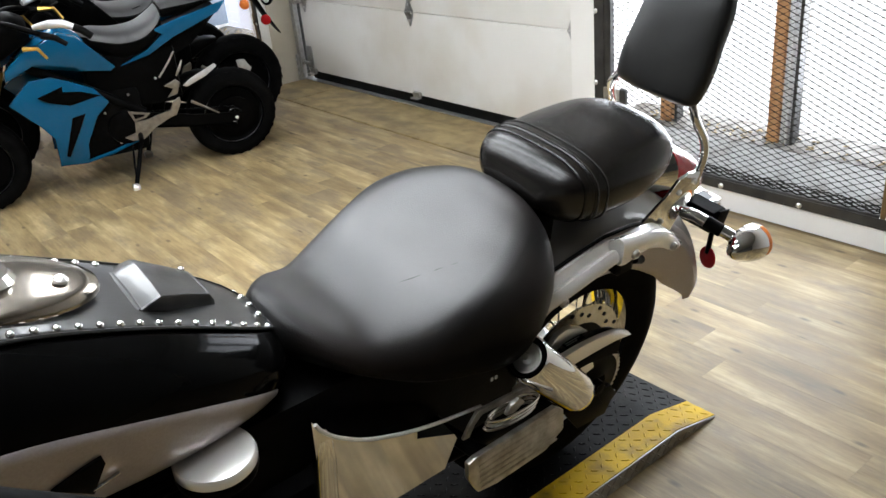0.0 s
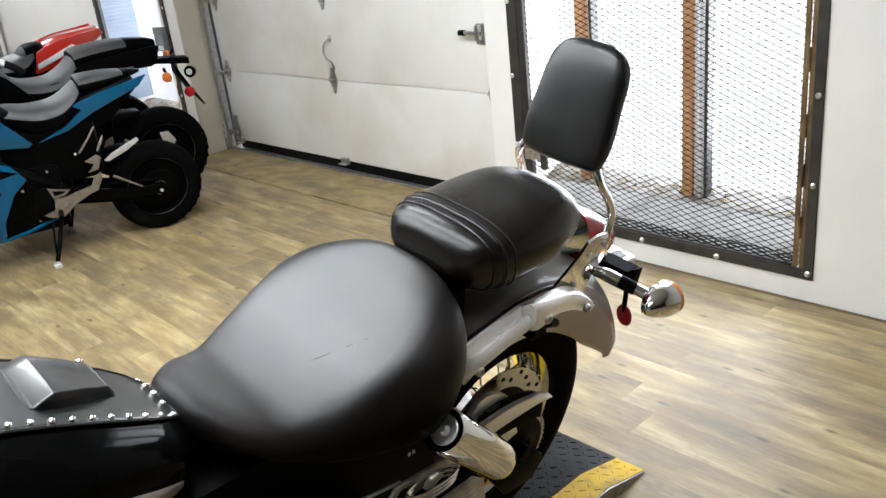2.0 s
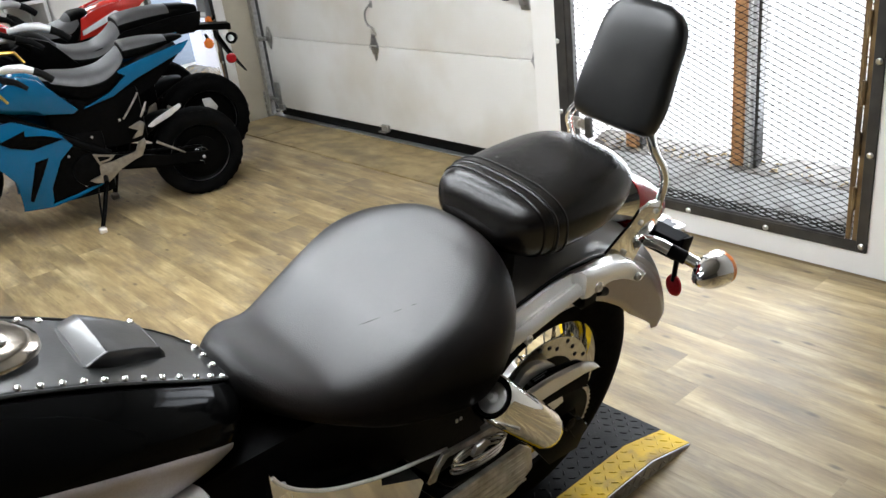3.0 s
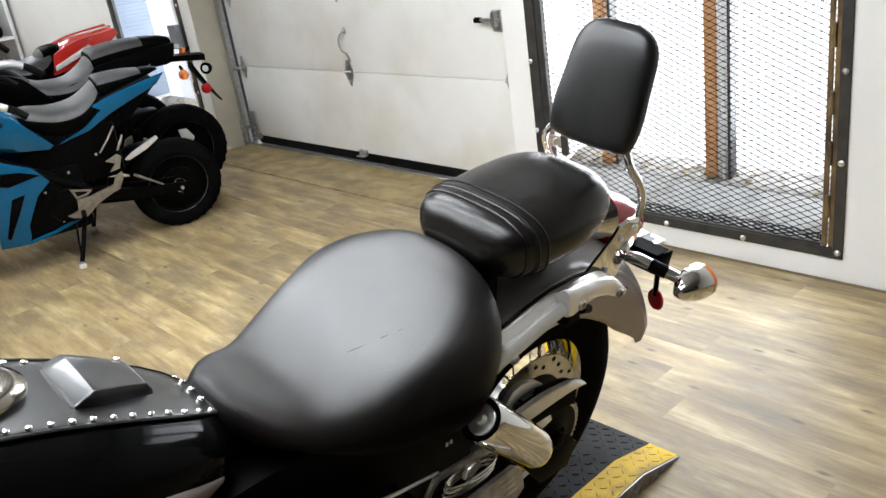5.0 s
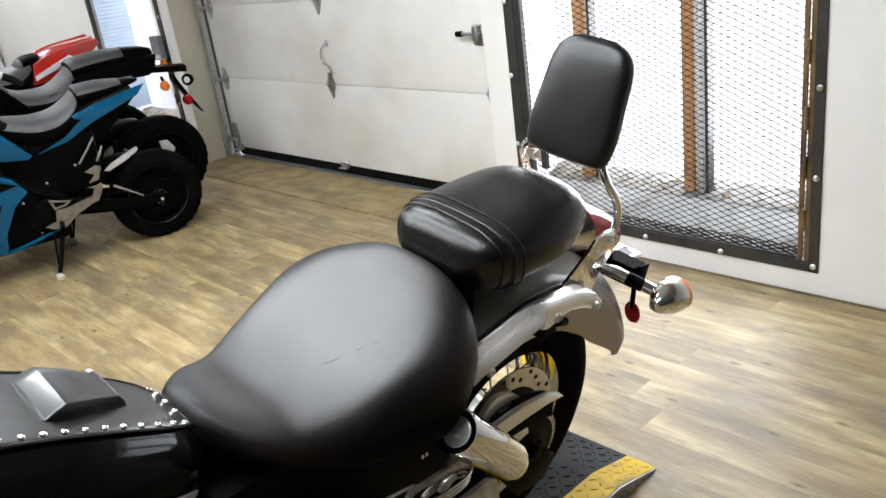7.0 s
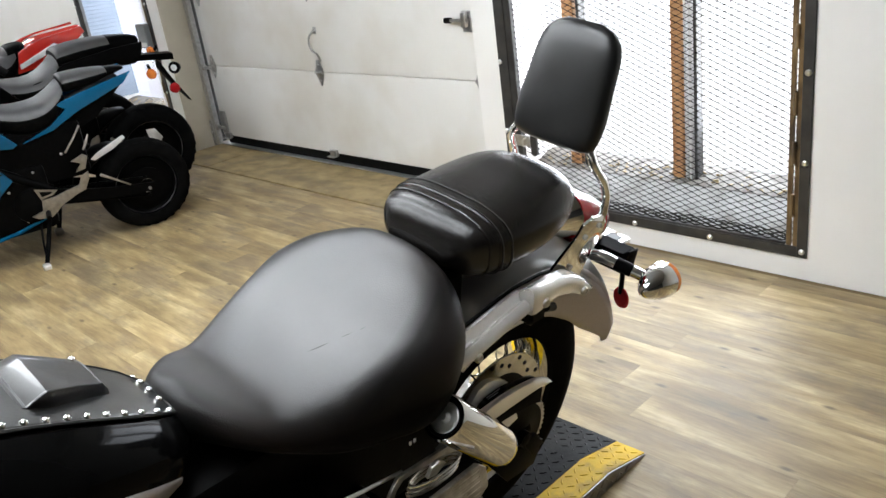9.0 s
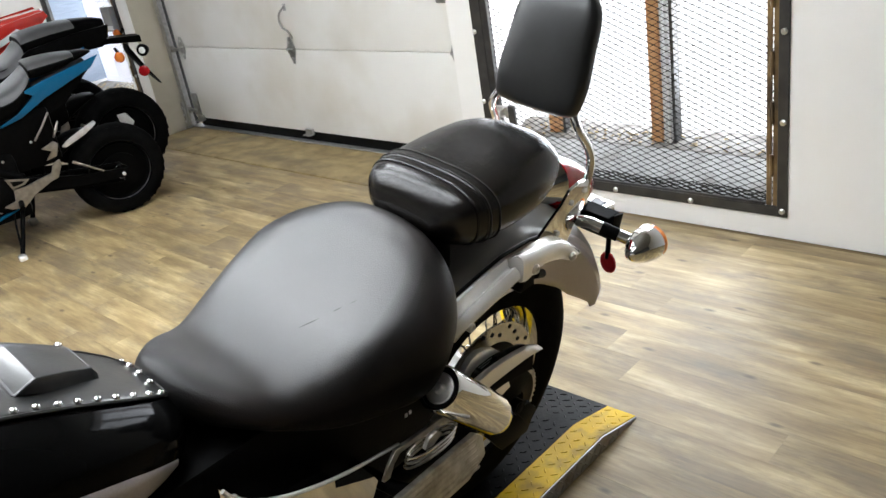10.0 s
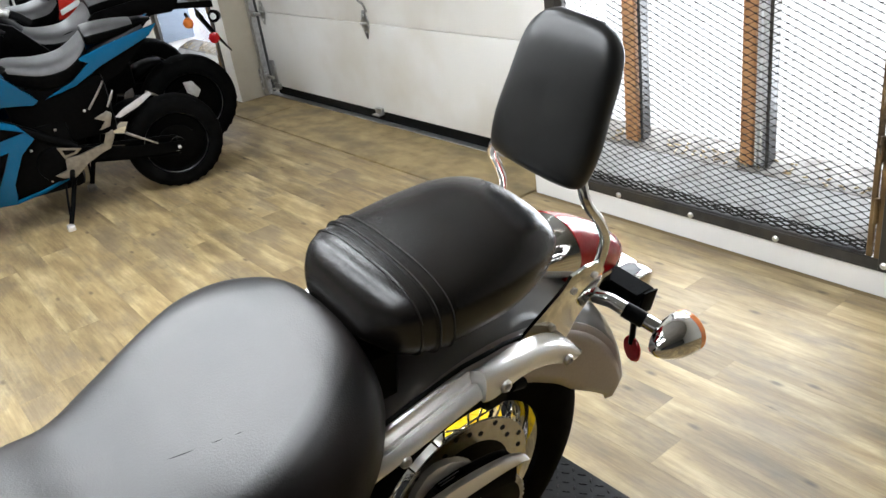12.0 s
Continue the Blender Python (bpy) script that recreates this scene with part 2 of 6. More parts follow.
BLACKPAINT = material("gloss_black_paint", (0.0015, 0.0015, 0.0015), 0.1, colour2=(0.002, 0.002, 0.002), scale=5, spec=0.05)
FENDERPAINT = material("charcoal_fender_paint", (0.15, 0.146, 0.143), 0.3, colour2=(0.18, 0.175, 0.17), scale=9, rough_var=0.06, coat=0.3, spec=0.6)
MAUVE = material("silver_mauve_paint", (0.34, 0.3, 0.288), 0.42, 0.4, colour2=(0.38, 0.338, 0.325), scale=300, coat=0.25)
BLACKMETAL = material("satin_black_metal", (0.002, 0.002, 0.002), 0.42, 0.1, colour2=(0.0035, 0.0035, 0.0035), scale=40, bump=0.06, spec=0.025)
BLACKPLASTIC = material("black_plastic", (0.0016, 0.0016, 0.0016), 0.42, colour2=(0.0028, 0.0028, 0.0028), scale=60, bump=0.06, spec=0.018)
GREYSEAT = material("grey_black_seat", (0.04, 0.04, 0.041), 0.45, colour2=(0.052, 0.052, 0.053), scale=30, bump=0.1, bump_scale=300, spec=0.5)
BLUEPAINT = material("blue_fairing_paint", (0.002, 0.066, 0.14), 0.25, colour2=(0.003, 0.074, 0.158), scale=5, coat=0.2, spec=0.18)
REDPAINT = material("red_fairing_paint", (0.52, 0.02, 0.015), 0.22, colour2=(0.58, 0.03, 0.02), scale=5, coat=0.7)
WHITEPAINT = material("white_fairing_paint", (0.7, 0.7, 0.7), 0.25, colour2=(0.76, 0.76, 0.76), coat=0.5)
GREYBOX = material("grey_box_enamel", (0.16, 0.17, 0.18), 0.45, colour2=(0.2, 0.21, 0.22), scale=20)
REDLENS = material("red_lens", (0.36, 0.006, 0.01), 0.2, colour2=(0.42, 0.012, 0.016), scale=60, coat=0.1, spec=0.3)
AMBER = material("amber_lens", (0.75, 0.19, 0.03), 0.15, colour2=(0.82, 0.24, 0.05), scale=60, coat=0.6)
GOLD = material("gold_anodised", (0.6, 0.36, 0.07), 0.28, 1.0, colour2=(0.68, 0.42, 0.1), scale=30)
YELLOWPAINT = material("yellow_safety_paint", (0.60, 0.37, 0.005), 0.5, colour2=(0.74, 0.48, 0.008), scale=9, bump=0.1, rough_var=0.1, spec=0.15, stain=(0.3, 0.2, 0.03), stain_scale=14)
TREADBLACK = material("black_tread_plate", (0.003, 0.003, 0.003), 0.42, 0.0, colour2=(0.007, 0.007, 0.007), scale=12, bump=0.1, rough_var=0.12, spec=0.05, stain=(0.011, 0.0105, 0.010), stain_scale=8)
TREADSTEEL = material("bare_tread_plate", (0.3, 0.29, 0.27), 0.38, 0.9, colour2=(0.42, 0.41, 0.38), scale=10, bump=0.08, rough_var=0.1, stain=(0.2, 0.17, 0.12), stain_scale=9)
BRAKEDISC = material("brake_disc_steel", (0.46, 0.45, 0.43), 0.26, 1.0, colour2=(0.56, 0.55, 0.53), scale=60)
OUTSIDE = glowing("overcast_outside", (0.95, 0.97, 1.0), 1.25)
JAMB = material("pale_blue_siding_paint", (0.15, 0.18, 0.225), 0.6, colour2=(0.18, 0.21, 0.255), scale=6, spec=0.2)
SILVERPAINT = material("brushed_silver_plate", (0.5, 0.5, 0.5), 0.38, 0.35, colour2=(0.6, 0.6, 0.6), scale=50)
BEIGEMESH = material("beige_mesh_paint", (0.42, 0.37, 0.28), 0.55, colour2=(0.5, 0.45, 0.35), scale=20)
CASTALU = material("dull_cast_aluminium", (0.2, 0.18, 0.152), 0.42, 0.7, colour2=(0.3, 0.275, 0.24), scale=40, rough_var=0.08)
# emission stands in for the daylight on the siding
SIDING = glowing("glowing_siding", (0.84, 0.87, 1.0), 0.68)

# ---------------------------------------------------------------- mesh helpers


def finish(bm, smooth=40):
    bmesh.ops.recalc_face_normals(bm, faces=bm.faces)
    for f in bm.faces:
        f.smooth = True
    me = bpy.data.meshes.new("m")
    bm.to_mesh(me)
    bm.free()
    if smooth:
        me.set_sharp_from_angle(angle=radians(smooth))
    return me


def part(name, bm, mat, parent=None, label="", smooth=40):
    me = bm if isinstance(bm, bpy.types.Mesh) else finish(bm, smooth)
    me.name = name
    if not me.materials:
        me.materials.append(mat)
    ob = new(name, me)
    if parent:
        ob.parent = parent
    if label:
        ob["label"] = label
    return ob


def structure(name, bm, mat, label, category, smooth=40):
    return tagged(part(name, bm, mat, smooth=smooth), label, category, kind="structure")


def thing(name, label, category, m=None, group="", kind=""):
    ob = new(name)
    ob.empty_display_size = 0.1
    if m:
        ob.matrix_world = m
    return tagged(ob, label, category, group, kind)


def box(x0, x1, y0, y1, z0, z1, bevel=0.0, bm=None, m=None, seg=1):
    made = bmesh.new()
    bmesh.ops.create_cube(made, size=1)
    bmesh.ops.scale(made, vec=(x1 - x0, y1 - y0, z1 - z0), verts=made.verts)
    bmesh.ops.translate(made, vec=((x0 + x1) / 2, (y0 + y1) / 2, (z0 + z1) / 2), verts=made.verts)
    if bevel:
        bmesh.ops.bevel(made, geom=made.edges[:], offset=bevel, segments=seg, profile=0.6, affect="EDGES")
    return join(made, bm, m)


def join(made, bm=None, m=None):
    if m:
        bmesh.ops.transform(made, matrix=m, verts=made.verts)
    if bm is None:
        return made
    tmp = bpy.data.meshes.new("t")
    made.to_mesh(tmp)
    made.free()
    bm.from_mesh(tmp)
    bpy.data.meshes.remove(tmp)
    return bm


def loft(rings, closed=True, caps=True, bm=None, m=None):
    made = bmesh.new()
    vs = [[made.verts.new(p) for p in ring] for ring in rings]
    n = len(rings[0])
    for a, b in zip(vs, vs[1:]):
        for i in range(n if closed else n - 1):
            j = (i + 1) % n
            made.faces.new((a[i], a[j], b[j], b[i]))
    if caps and closed:
        made.faces.new(vs[0])
        made.faces.new(vs[-1])
    return join(made, bm, m)


def tube(pts, r, n=10, bm=None, m=None, closed=False):
    pts = [Vector(p) for p in pts]
    k = len(pts)
    rings, up = [], None
    for i, p in enumerate(pts):
        a = pts[(i - 1) % k] if closed or i else p
        b = pts[(i + 1) % k] if closed or i < k - 1 else p
        d = (b - a).normalized()
        if up is None:
            up = d.orthogonal().normalized()
        up = (up - d * up.dot(d)).normalized()
        side = d.cross(up)
        rad = r[i] if isinstance(r, (list, tuple)) else r
        rings.append([p + rad * (math.cos(t) * up + math.sin(t) * side) for t in [2 * math.pi * j / n for j in range(n)]])
    if closed:
        rings.append(rings[0])
        return loft(rings, True, False, bm, m)
    return loft(rings, True, True, bm, m)


def smooth_path(pts, steps=6):
    """Catmull-Rom through the points."""
    pts = [Vector(p) for p in pts]
    ext = [2 * pts[0] - pts[1]] + pts + [2 * pts[-1] - pts[-2]]
    out = []
    for i in range(1, len(ext) - 2):
        a, b, c, d = ext[i - 1:i + 3]
        for s in range(steps):
            t = s / steps
            out.append(0.5 * (2 * b + (c - a) * t + (2 * a - 5 * b + 4 * c - d) * t * t + (3 * b - a - 3 * c + d) * t ** 3))
    out.append(pts[-1])
    return out


def lathe(profile, n=32, bm=None, m=None, close=False):
    """Revolves (radius, z) pairs round z."""
    rings = [[(r * math.cos(2 * math.pi * j / n), r * math.sin(2 * math.pi * j / n), z) for j in range(n)] for r, z in profile]
    if close:
        rings.append(rings[0])
    return loft(rings, True, not close, bm, m)


def plate(outline, depth, m=None, bm=None, bevel=0.0):
    """A flat piece with the outline (x, z), depth thick along y."""
    made = bmesh.new()
    f = made.faces.new([made.verts.new((x, -depth / 2, z)) for x, z in outline])
    ret = bmesh.ops.extrude_face_region(made, geom=[f])
    bmesh.ops.translate(made, vec=(0, depth, 0), verts=[v for v in ret["geom"] if isinstance(v, bmesh.types.BMVert)])
    if bevel:
        bmesh.ops.recalc_face_normals(made, faces=made.faces)
        bmesh.ops.bevel(made, geom=[e for e in made.edges], offset=bevel, segments=2, profile=0.6, affect="EDGES", clamp_overlap=True)
    return join(made, bm, m)


def spow(v, p):
    return math.copysign(abs(v) ** p, v)


def lerp_rows(rows, steps):
    """Smoothly fills in rows of numbers whose first number rises."""
    out = []
    ext = [rows[0]] + list(rows) + [rows[-1]]
    for i in range(1, len(ext) - 2):
        a, b, c, d = ext[i - 1:i + 3]
        for s in range(steps):
            t = s / steps
            out.append([0.5 * (2 * q + (r - p) * t + (2 * p - 5 * q + 4 * r - w) * t * t + (3 * q - p - 3 * r + w) * t ** 3) for p, q, r, w in zip(a, b, c, d)])
    out.append(list(rows[-1]))
    return out


def cushion(rows, steps=5, n=40, centre=0.0):
    """Rows of x, half width, top, bottom, squareness, dish: a padded body along x, dished across its top."""
    rings = []
    for x, w, top, bot, sq, dish in lerp_rows(rows, steps):
        mid, half, ring = (top + bot) / 2, (top - bot) / 2, []
        for j in range(n):
            a = 2 * math.pi * j / n
            y, z = spow(math.cos(a), sq), spow(math.sin(a), sq)
            h = mid + half * z
            if z > 0:
                h -= dish * (1 - y * y) * z
            ring.append((x, centre + w * y, h))
        rings.append(ring)
    return loft(rings)


def rot_to(p, q):
    """The pose at p whose z points at q."""
    p, q = Vector(p), Vector(q)
    return Matrix.Translation(p) @ (q - p).to_track_quat("Z", "Y").to_matrix().to_4x4()

# ---------------------------------------------------------------- the room
WX = 3.07          # face of the window wall
DX = 3.305          # face of the garage door
DOOR_R, DOOR_L = 2.917, 5.875
WIN_R = (1.412, 2.775)   # outer edges of the barred frame
WIN_L = (6.02, 7.28)
WIN_Z = (0.086, 2.1)
CEIL = 2.45

floor = structure("floor", box(-4.0, 3.5, -4.0, 10.6, -0.12, -0.004), SUBFLOOR, "wood-look plank floor with rustic oak boards", "floor")
structure("ceiling", box(-4.0, 3.5, -4.0, 10.6, CEIL, CEIL + 0.12), CEILPAINT, "plain grey painted workshop ceiling", "ceiling")


def wall_run(name, pieces, label, mat=None):
    bm = bmesh.new()
    for p in pieces:
        box(*p, bm=bm)
    return structure(name, bm, mat or WALLPAINT, label, "wall")


o = 0.03  # width that the barred frames cover beside their openings
wall_run("wall_east", [
    (WX, WX + 0.3, -4.0, WIN_R[0] + o, 0, CEIL),
    (WX, WX + 0.3, WIN_R[1] - o, DOOR_R, 0, CEIL),
    (WX, WX + 0.3, WIN_R[0] + o, WIN_R[1] - o, 0, WIN_Z[0] + o),
    (WX, WX + 0.3, WIN_R[0] + o, WIN_R[1] - o, WIN_Z[1] - o, CEIL),
    (WX, WX + 0.3, DOOR_R, DOOR_L, 2.35, CEIL),
    (WX, WX + 0.3, DOOR_L + 0.003, WIN_L[0] + o, 0, CEIL),
    (WX, WX + 0.3, WIN_L[1] - o, 10.6, 0, CEIL),
    (WX, WX + 0.3, WIN_L[0] + o, WIN_L[1] - o, 0, WIN_Z[0] + o),
    (WX, WX + 0.3, WIN_L[0] + o, WIN_L[1] - o, WIN_Z[1] - o, CEIL),
], "white painted wall with barred windows beside the garage door")
# unseen walls: white west lifts the backrest's sheen, dark south keeps reflections dark
wall_run("wall_west", [(-4.15, -4.0, -4.0, 10.6, 0, CEIL)], "plain white painted wall")
wall_run("wall_south", [(-4.0, 3.35, -4.15, -4.0, 0, CEIL)], "plain unseen wall, dark grey to keep reflections dark", GREYWALL)
wall_run("wall_north", [(-4.0, 3.35, 10.6, 10.75, 0, CEIL)], "plain white painted wall")
structure("trim", box(WX + 0.002, DX + 0.06, DOOR_L - 0.012, DOOR_L, 0, 2.35), REVEAL, "cream painted door reveal with scuffs", "trim")

# worn plywood threshold in front of the garage door
bm = bmesh.new()
ys = [2.935, 5.36, 5.85]
for a, b in zip(ys, ys[1:]):
    box(2.885, DX + 0.02, a + 0.002, b - 0.002, -0.02, 0.006, 0.003, bm=bm)
structure("threshold", bm, PLYWOOD, "worn plywood strip along the garage door sill", "threshold")
structure("door_sill", box(DX - 0.022, DX + 0.05, DOOR_R + 0.1, DOOR_L - 0.012, 0.007, 0.013, 0.002), GALV, "wet galvanised strip under the door", "sill")

# ---------------------------------------------------------------- sectional garage door
door = thing("door_1", "closed white steel sectional garage door with black bottom seal", "garage door", kind="structure")
JOINTS = [0.076, 0.587, 1.085, 1.6, 2.12]
for z0, z1 in zip(JOINTS, JOINTS[1:]):
    part("panel", box(DX, DX + 0.045, DOOR_R - 0.15, DOOR_L - 0.075, z0 + 0.0015, z1 - 0.0015, 0.004, seg=2), DOORPAINT, door)
part("bottom_seal", box(DX + 0.004, DX + 0.04, DOOR_R - 0.15, DOOR_L - 0.12, 0.016, 0.074, 0.012, seg=2), RUBBER, door, "black rubber bottom seal")


def hinge(y, z):
    """A diamond-shaped section hinge with its knuckle and bolts."""
    m = Matrix.Translation((DX - 0.006, y, z)) @ Matrix.Rotation(radians(90), 4, "Z")
    h = part("hinge", plate([(0.004, -0.084), (0.012, -0.068), (0.038, -0.012), (0.038, 0.01), (0.012, 0.075), (-0.012, 0.075), (-0.038, 0.01), (-0.038, -0.012), (-0.012, -0.068), (-0.004, -0.084)], 0.006, m, bevel=0.0015), GALV, door)
    part("knuckle", tube([(DX - 0.012, y - 0.034, z), (DX - 0.012, y + 0.034, z)], 0.009), GALV, h)
    for dz in (-0.05, 0.045):
        part("bolt", lathe([(0.008, 0), (0.008, 0.004), (0.004, 0.006)], 8, m=rot_to((DX - 0.009, y, z + dz), (DX - 1, y, z + dz))), ZINCBOLT, h)


for z in JOINTS[1:4]:
    for y in (5.72, 4.449, 3.11):
        hinge(y, z)
for y in (5.715, 4.447, 3.06):
    bm = box(DX - 0.02, DX, y - 0.035, y + 0.035, 0.06, 0.10, 0.003)
    box(DX - 0.045, DX - 0.02, y - 0.035, y + 0.035, 0.06, 0.066, 0.001, bm=bm)
    part("bottom_bracket", bm, GALV, door)
# lift handle above the middle hinge
path = smooth_path([(DX - 0.002, 4.432, 0.838), (DX - 0.018, 4.434, 0.83), (DX - 0.024, 4.468, 0.80), (DX - 0.026, 4.478, 0.76), (DX - 0.024, 4.464, 0.72), (DX - 0.024, 4.42, 0.70), (DX - 0.016, 4.414, 0.675), (DX - 0.006, 4.418, 0.655)])
part("lift_handle", tube(path, 0.006), GALV, door, "bent galvanised lift handle")
part("handle_plate", box(DX - 0.005, DX + 0.001, 4.418, 4.446, 0.815, 0.855, 0.004), GALV, door)
# slide bolt
lock = part("slide_lock", box(DX - 0.02, DX, 3.125, 3.19, 0.83, 0.93, 0.003), GALV, door, "galvanised slide bolt")
part("bolt", tube([(DX - 0.03, 3.135, 0.885), (DX - 0.035, 3.25, 0.888)], 0.009), GALV, lock)
part("lever", box(DX - 0.045, DX - 0.02, 3.145, 3.175, 0.855, 0.925, 0.003), GALV, lock)
part("knob", tube([(DX - 0.035, 3.25, 0.888), (DX - 0.035, 3.287, 0.888)], 0.014), BLACKMETAL, lock, "black knob")

track = thing("door_track", "galvanised vertical door track with roller brackets", "door track")
bm = box(DX - 0.062, DX - 0.058, DOOR_L - 0.085, DOOR_L - 0.04, 0.02, 2.2)
box(DX - 0.058, DX - 0.004, DOOR_L - 0.044, DOOR_L - 0.04, 0.02, 2.2, bm=bm)
part("rail", bm, GALV, track)
part("back_angle", box(DX - 0.02, DX + 0.03, DOOR_L - 0.036, DOOR_L - 0.014, 0.02, 2.2, 0.002), BARIRON, track)
for z in (0.14, JOINTS[1] - 0.01, JOINTS[2] - 0.01, JOINTS[3]):
    part("roller", lathe([(0.004, -0.02), (0.022, -0.02), (0.025, 0), (0.022, 0.02), (0.004, 0.02)], 16, m=Matrix.Translation((DX - 0.035, DOOR_L - 0.06, z)) @ Matrix.Rotation(radians(90), 4, "X")), STEEL, track)
    part("roller_arm", box(DX - 0.04, DX - 0.022, DOOR_L - 0.16, DOOR_L - 0.07, z - 0.01, z + 0.01, 0.002), GALV, track)
part("foot_bracket", box(DX - 0.07, DX - 0.02, DOOR_L - 0.05, DOOR_L - 0.02, 0.008, 0.20, 0.004), GALV, track)
part("corner_bracket", box(DX - 0.013, DX - 0.003, DOOR_L - 0.17, DOOR_L - 0.09, 0.10, 0.26, 0.003), GALV, track)
for z in (0.06, 0.11, 0.16):
    part("bolt", lathe([(0.009, 0), (0.009, 0.005), (0.004, 0.008)], 8, m=rot_to((DX - 0.071, DOOR_L - 0.035, z), (0, DOOR_L - 0.035, z))), ZINCBOLT, track)

# ---------------------------------------------------------------- barred windows


def diamond_mesh(w, h, lw=0.052, sw=0.0235, t=0.0015):
    """Expanded steel mesh: pairs of zigzag strands across y, rows up z, joined by short flat bonds."""
    cols, rows = int(w / lw), int(h / sw)
    lw, sw = w / cols, h / rows
    verts, faces = [], []
    ring = ((0, 1, 2, 3), (4, 5, 6, 7), (0, 1, 5, 4), (1, 2, 6, 5), (2, 3, 7, 6), (3, 0, 4, 7))
    for r in range(rows + 1):
        for sgn in ((1, -1) if 0 < r < rows else ((1,) if r == 0 else (-1,))):
            base = len(verts)
            for i in range(2 * cols + 1):
                y, z = i * lw / 2, r * sw + sgn * (sw / 2 - 0.0006) * (i % 2)
                for dx, dz in ((-t, -t * 0.62), (t, -t * 0.62), (t, t * 0.62), (-t, t * 0.62)):
                    verts.append((dx + sgn * 0.0012, y, z + dz))
            for i in range(2 * cols):
                for k in range(4):
                    a, b = base + 4 * i + k, base + 4 * i + (k + 1) % 4
                    faces.append((a, b, b + 4, a + 4))
        for i in range(2 * cols + 1):
            z = r * sw + (sw / 2 if i % 2 else 0)
            if z > h:
                continue
            base, u, v = len(verts), 0.0058, 0.0021
            verts += [(x, i * lw / 2 + y, z + q) for x in (-0.0022, 0.0022) for y, q in ((-u, 0), (0, -v), (u, 0), (0, v))]
            faces += [[base + k for k in f] for f in ring]
    me = bpy.data.meshes.new("mesh")
    me.from_pydata(verts, [], faces)
    return me


def barred_window(name, ya, yb, label, posts, left_bolts):
    win = thing(name, label, "window", kind="structure")
    z0, z1 = WIN_Z
    fa, fb, f = 0.036, 0.055, 0.04      # widths of the flat outer frame: hinge side, lock side, bottom and top
    x0, x1 = WX - 0.008, WX - 0.001
    part("outer_frame", box(x0, x1, ya, ya + fa, z0, z1, 0.0015), BARIRON, win)
    part("outer_frame", box(x0, x1, yb - fb, yb, z0, z1, 0.0015), BARIRON, win)
    part("outer_frame", box(x0 + 0.001, x1, ya + fa, yb - fb, z0, z0 + f, 0.0015), BARIRON, win)
    part("outer_frame", box(x0 + 0.001, x1, ya + fa, yb - fb, z1 - f, z1, 0.0015), BARIRON, win)
    # rusty inner tubes that carry the mesh on hinges, with a slit between them
    g = 0.021
    a, b, c, d = ya + fa - 0.003, yb - fb + 0.003, z0 + f - 0.004, z1 - f + 0.004
    xi0, xi1 = WX - 0.004, WX + 0.024
    part("inner_frame", box(xi0, WX + 0.006, a, a + g, c, d, 0.003), RUSTIRON, win, "rusty brown steel tube")
    part("inner_frame", box(xi0 + 0.004, WX + 0.010, a + g + 0.006, a + 2 * g + 0.004, c, d, 0.003), RUSTIRON, win, "rusty brown steel tube")
    part("inner_frame", box(xi0, xi1, b - 0.036, b, c, d, 0.003), BARIRON, win)
    part("inner_frame", box(xi0 + 0.002, xi1, a + 2 * g + 0.006, b - 0.037, c, c + 0.012, 0.003), BARIRON, win)
    part("inner_frame", box(xi0 + 0.002, xi1, a + 2 * g + 0.006, b - 0.037, d - 0.02, d, 0.003), BARIRON, win)
    for z in (0.28, 0.47, 0.64, 0.86, 1.25, 1.8):
        part("hinge", tube([(xi0 - 0.004, a + g + 0.002, z - 0.04), (xi0 - 0.004, a + g + 0.002, z + 0.04)], 0.007), RUSTIRON, win)
    for z in [0.11, 0.437, 0.745, 1.06, 1.40, 1.75, 2.05]:
        for y in (ya + 0.017, yb - 0.012):
            part("bolt", lathe([(0.011, 0), (0.011, 0.004), (0.006, 0.008)], 10, m=rot_to((x0 - 0.001, y, z), (0, y, z))), ZINCBOLT, win)
    for i in range(1, 4):
        y = ya + 0.035 + 0.332 * i
        part("bolt", lathe([(0.011, 0), (0.011, 0.004), (0.006, 0.008)], 10, m=rot_to((x0, y, z0 + 0.015), (0, y, z0 + 0.015))), ZINCBOLT, win)
    if left_bolts:
        mesh = part("steel_mesh", diamond_mesh(b - a - g - 0.038, d - c - 0.03), MESHIRON, win, "dark expanded steel mesh")
        mesh.location = (WX + 0.014, a + g + 0.002, c + 0.014)
    else:
        mesh = part("steel_mesh", diamond_mesh(0.2, d - c - 0.03), BEIGEMESH, win, "beige expanded mesh folded to one side")
        mesh.location = (WX + 0.012, a + 0.1, c + 0.014)
        laps = [(0.0, 0.30 + 0.03 * k + dz, dy) for k in range(58) for dz, dy in ((0.0, 0.006), (0.0285, 0.001))]
        part("jamb_lining", loft([[(x, yb - 0.054 - dy, z) for _, z, dy in laps] for x in (WX + 0.034, WX + 0.298)], False, False), JAMB, win, "pale blue lapped boards lining the opening", smooth=20)
    mesh["kind"] = "stuff"
    if left_bolts:
        lap = part("mesh_edge", diamond_mesh(b - a - g - 0.06, 0.045, 0.047, 0.015, 0.0026), MESHIRON, win, "doubled lower edge of the steel mesh")
        lap.location, lap["kind"] = (WX + 0.008, a + g + 0.024, c + 0.006), "stuff"
    # lining of the opening, sloped sill, window posts
    e0, e1 = ya + 0.032, yb - 0.032
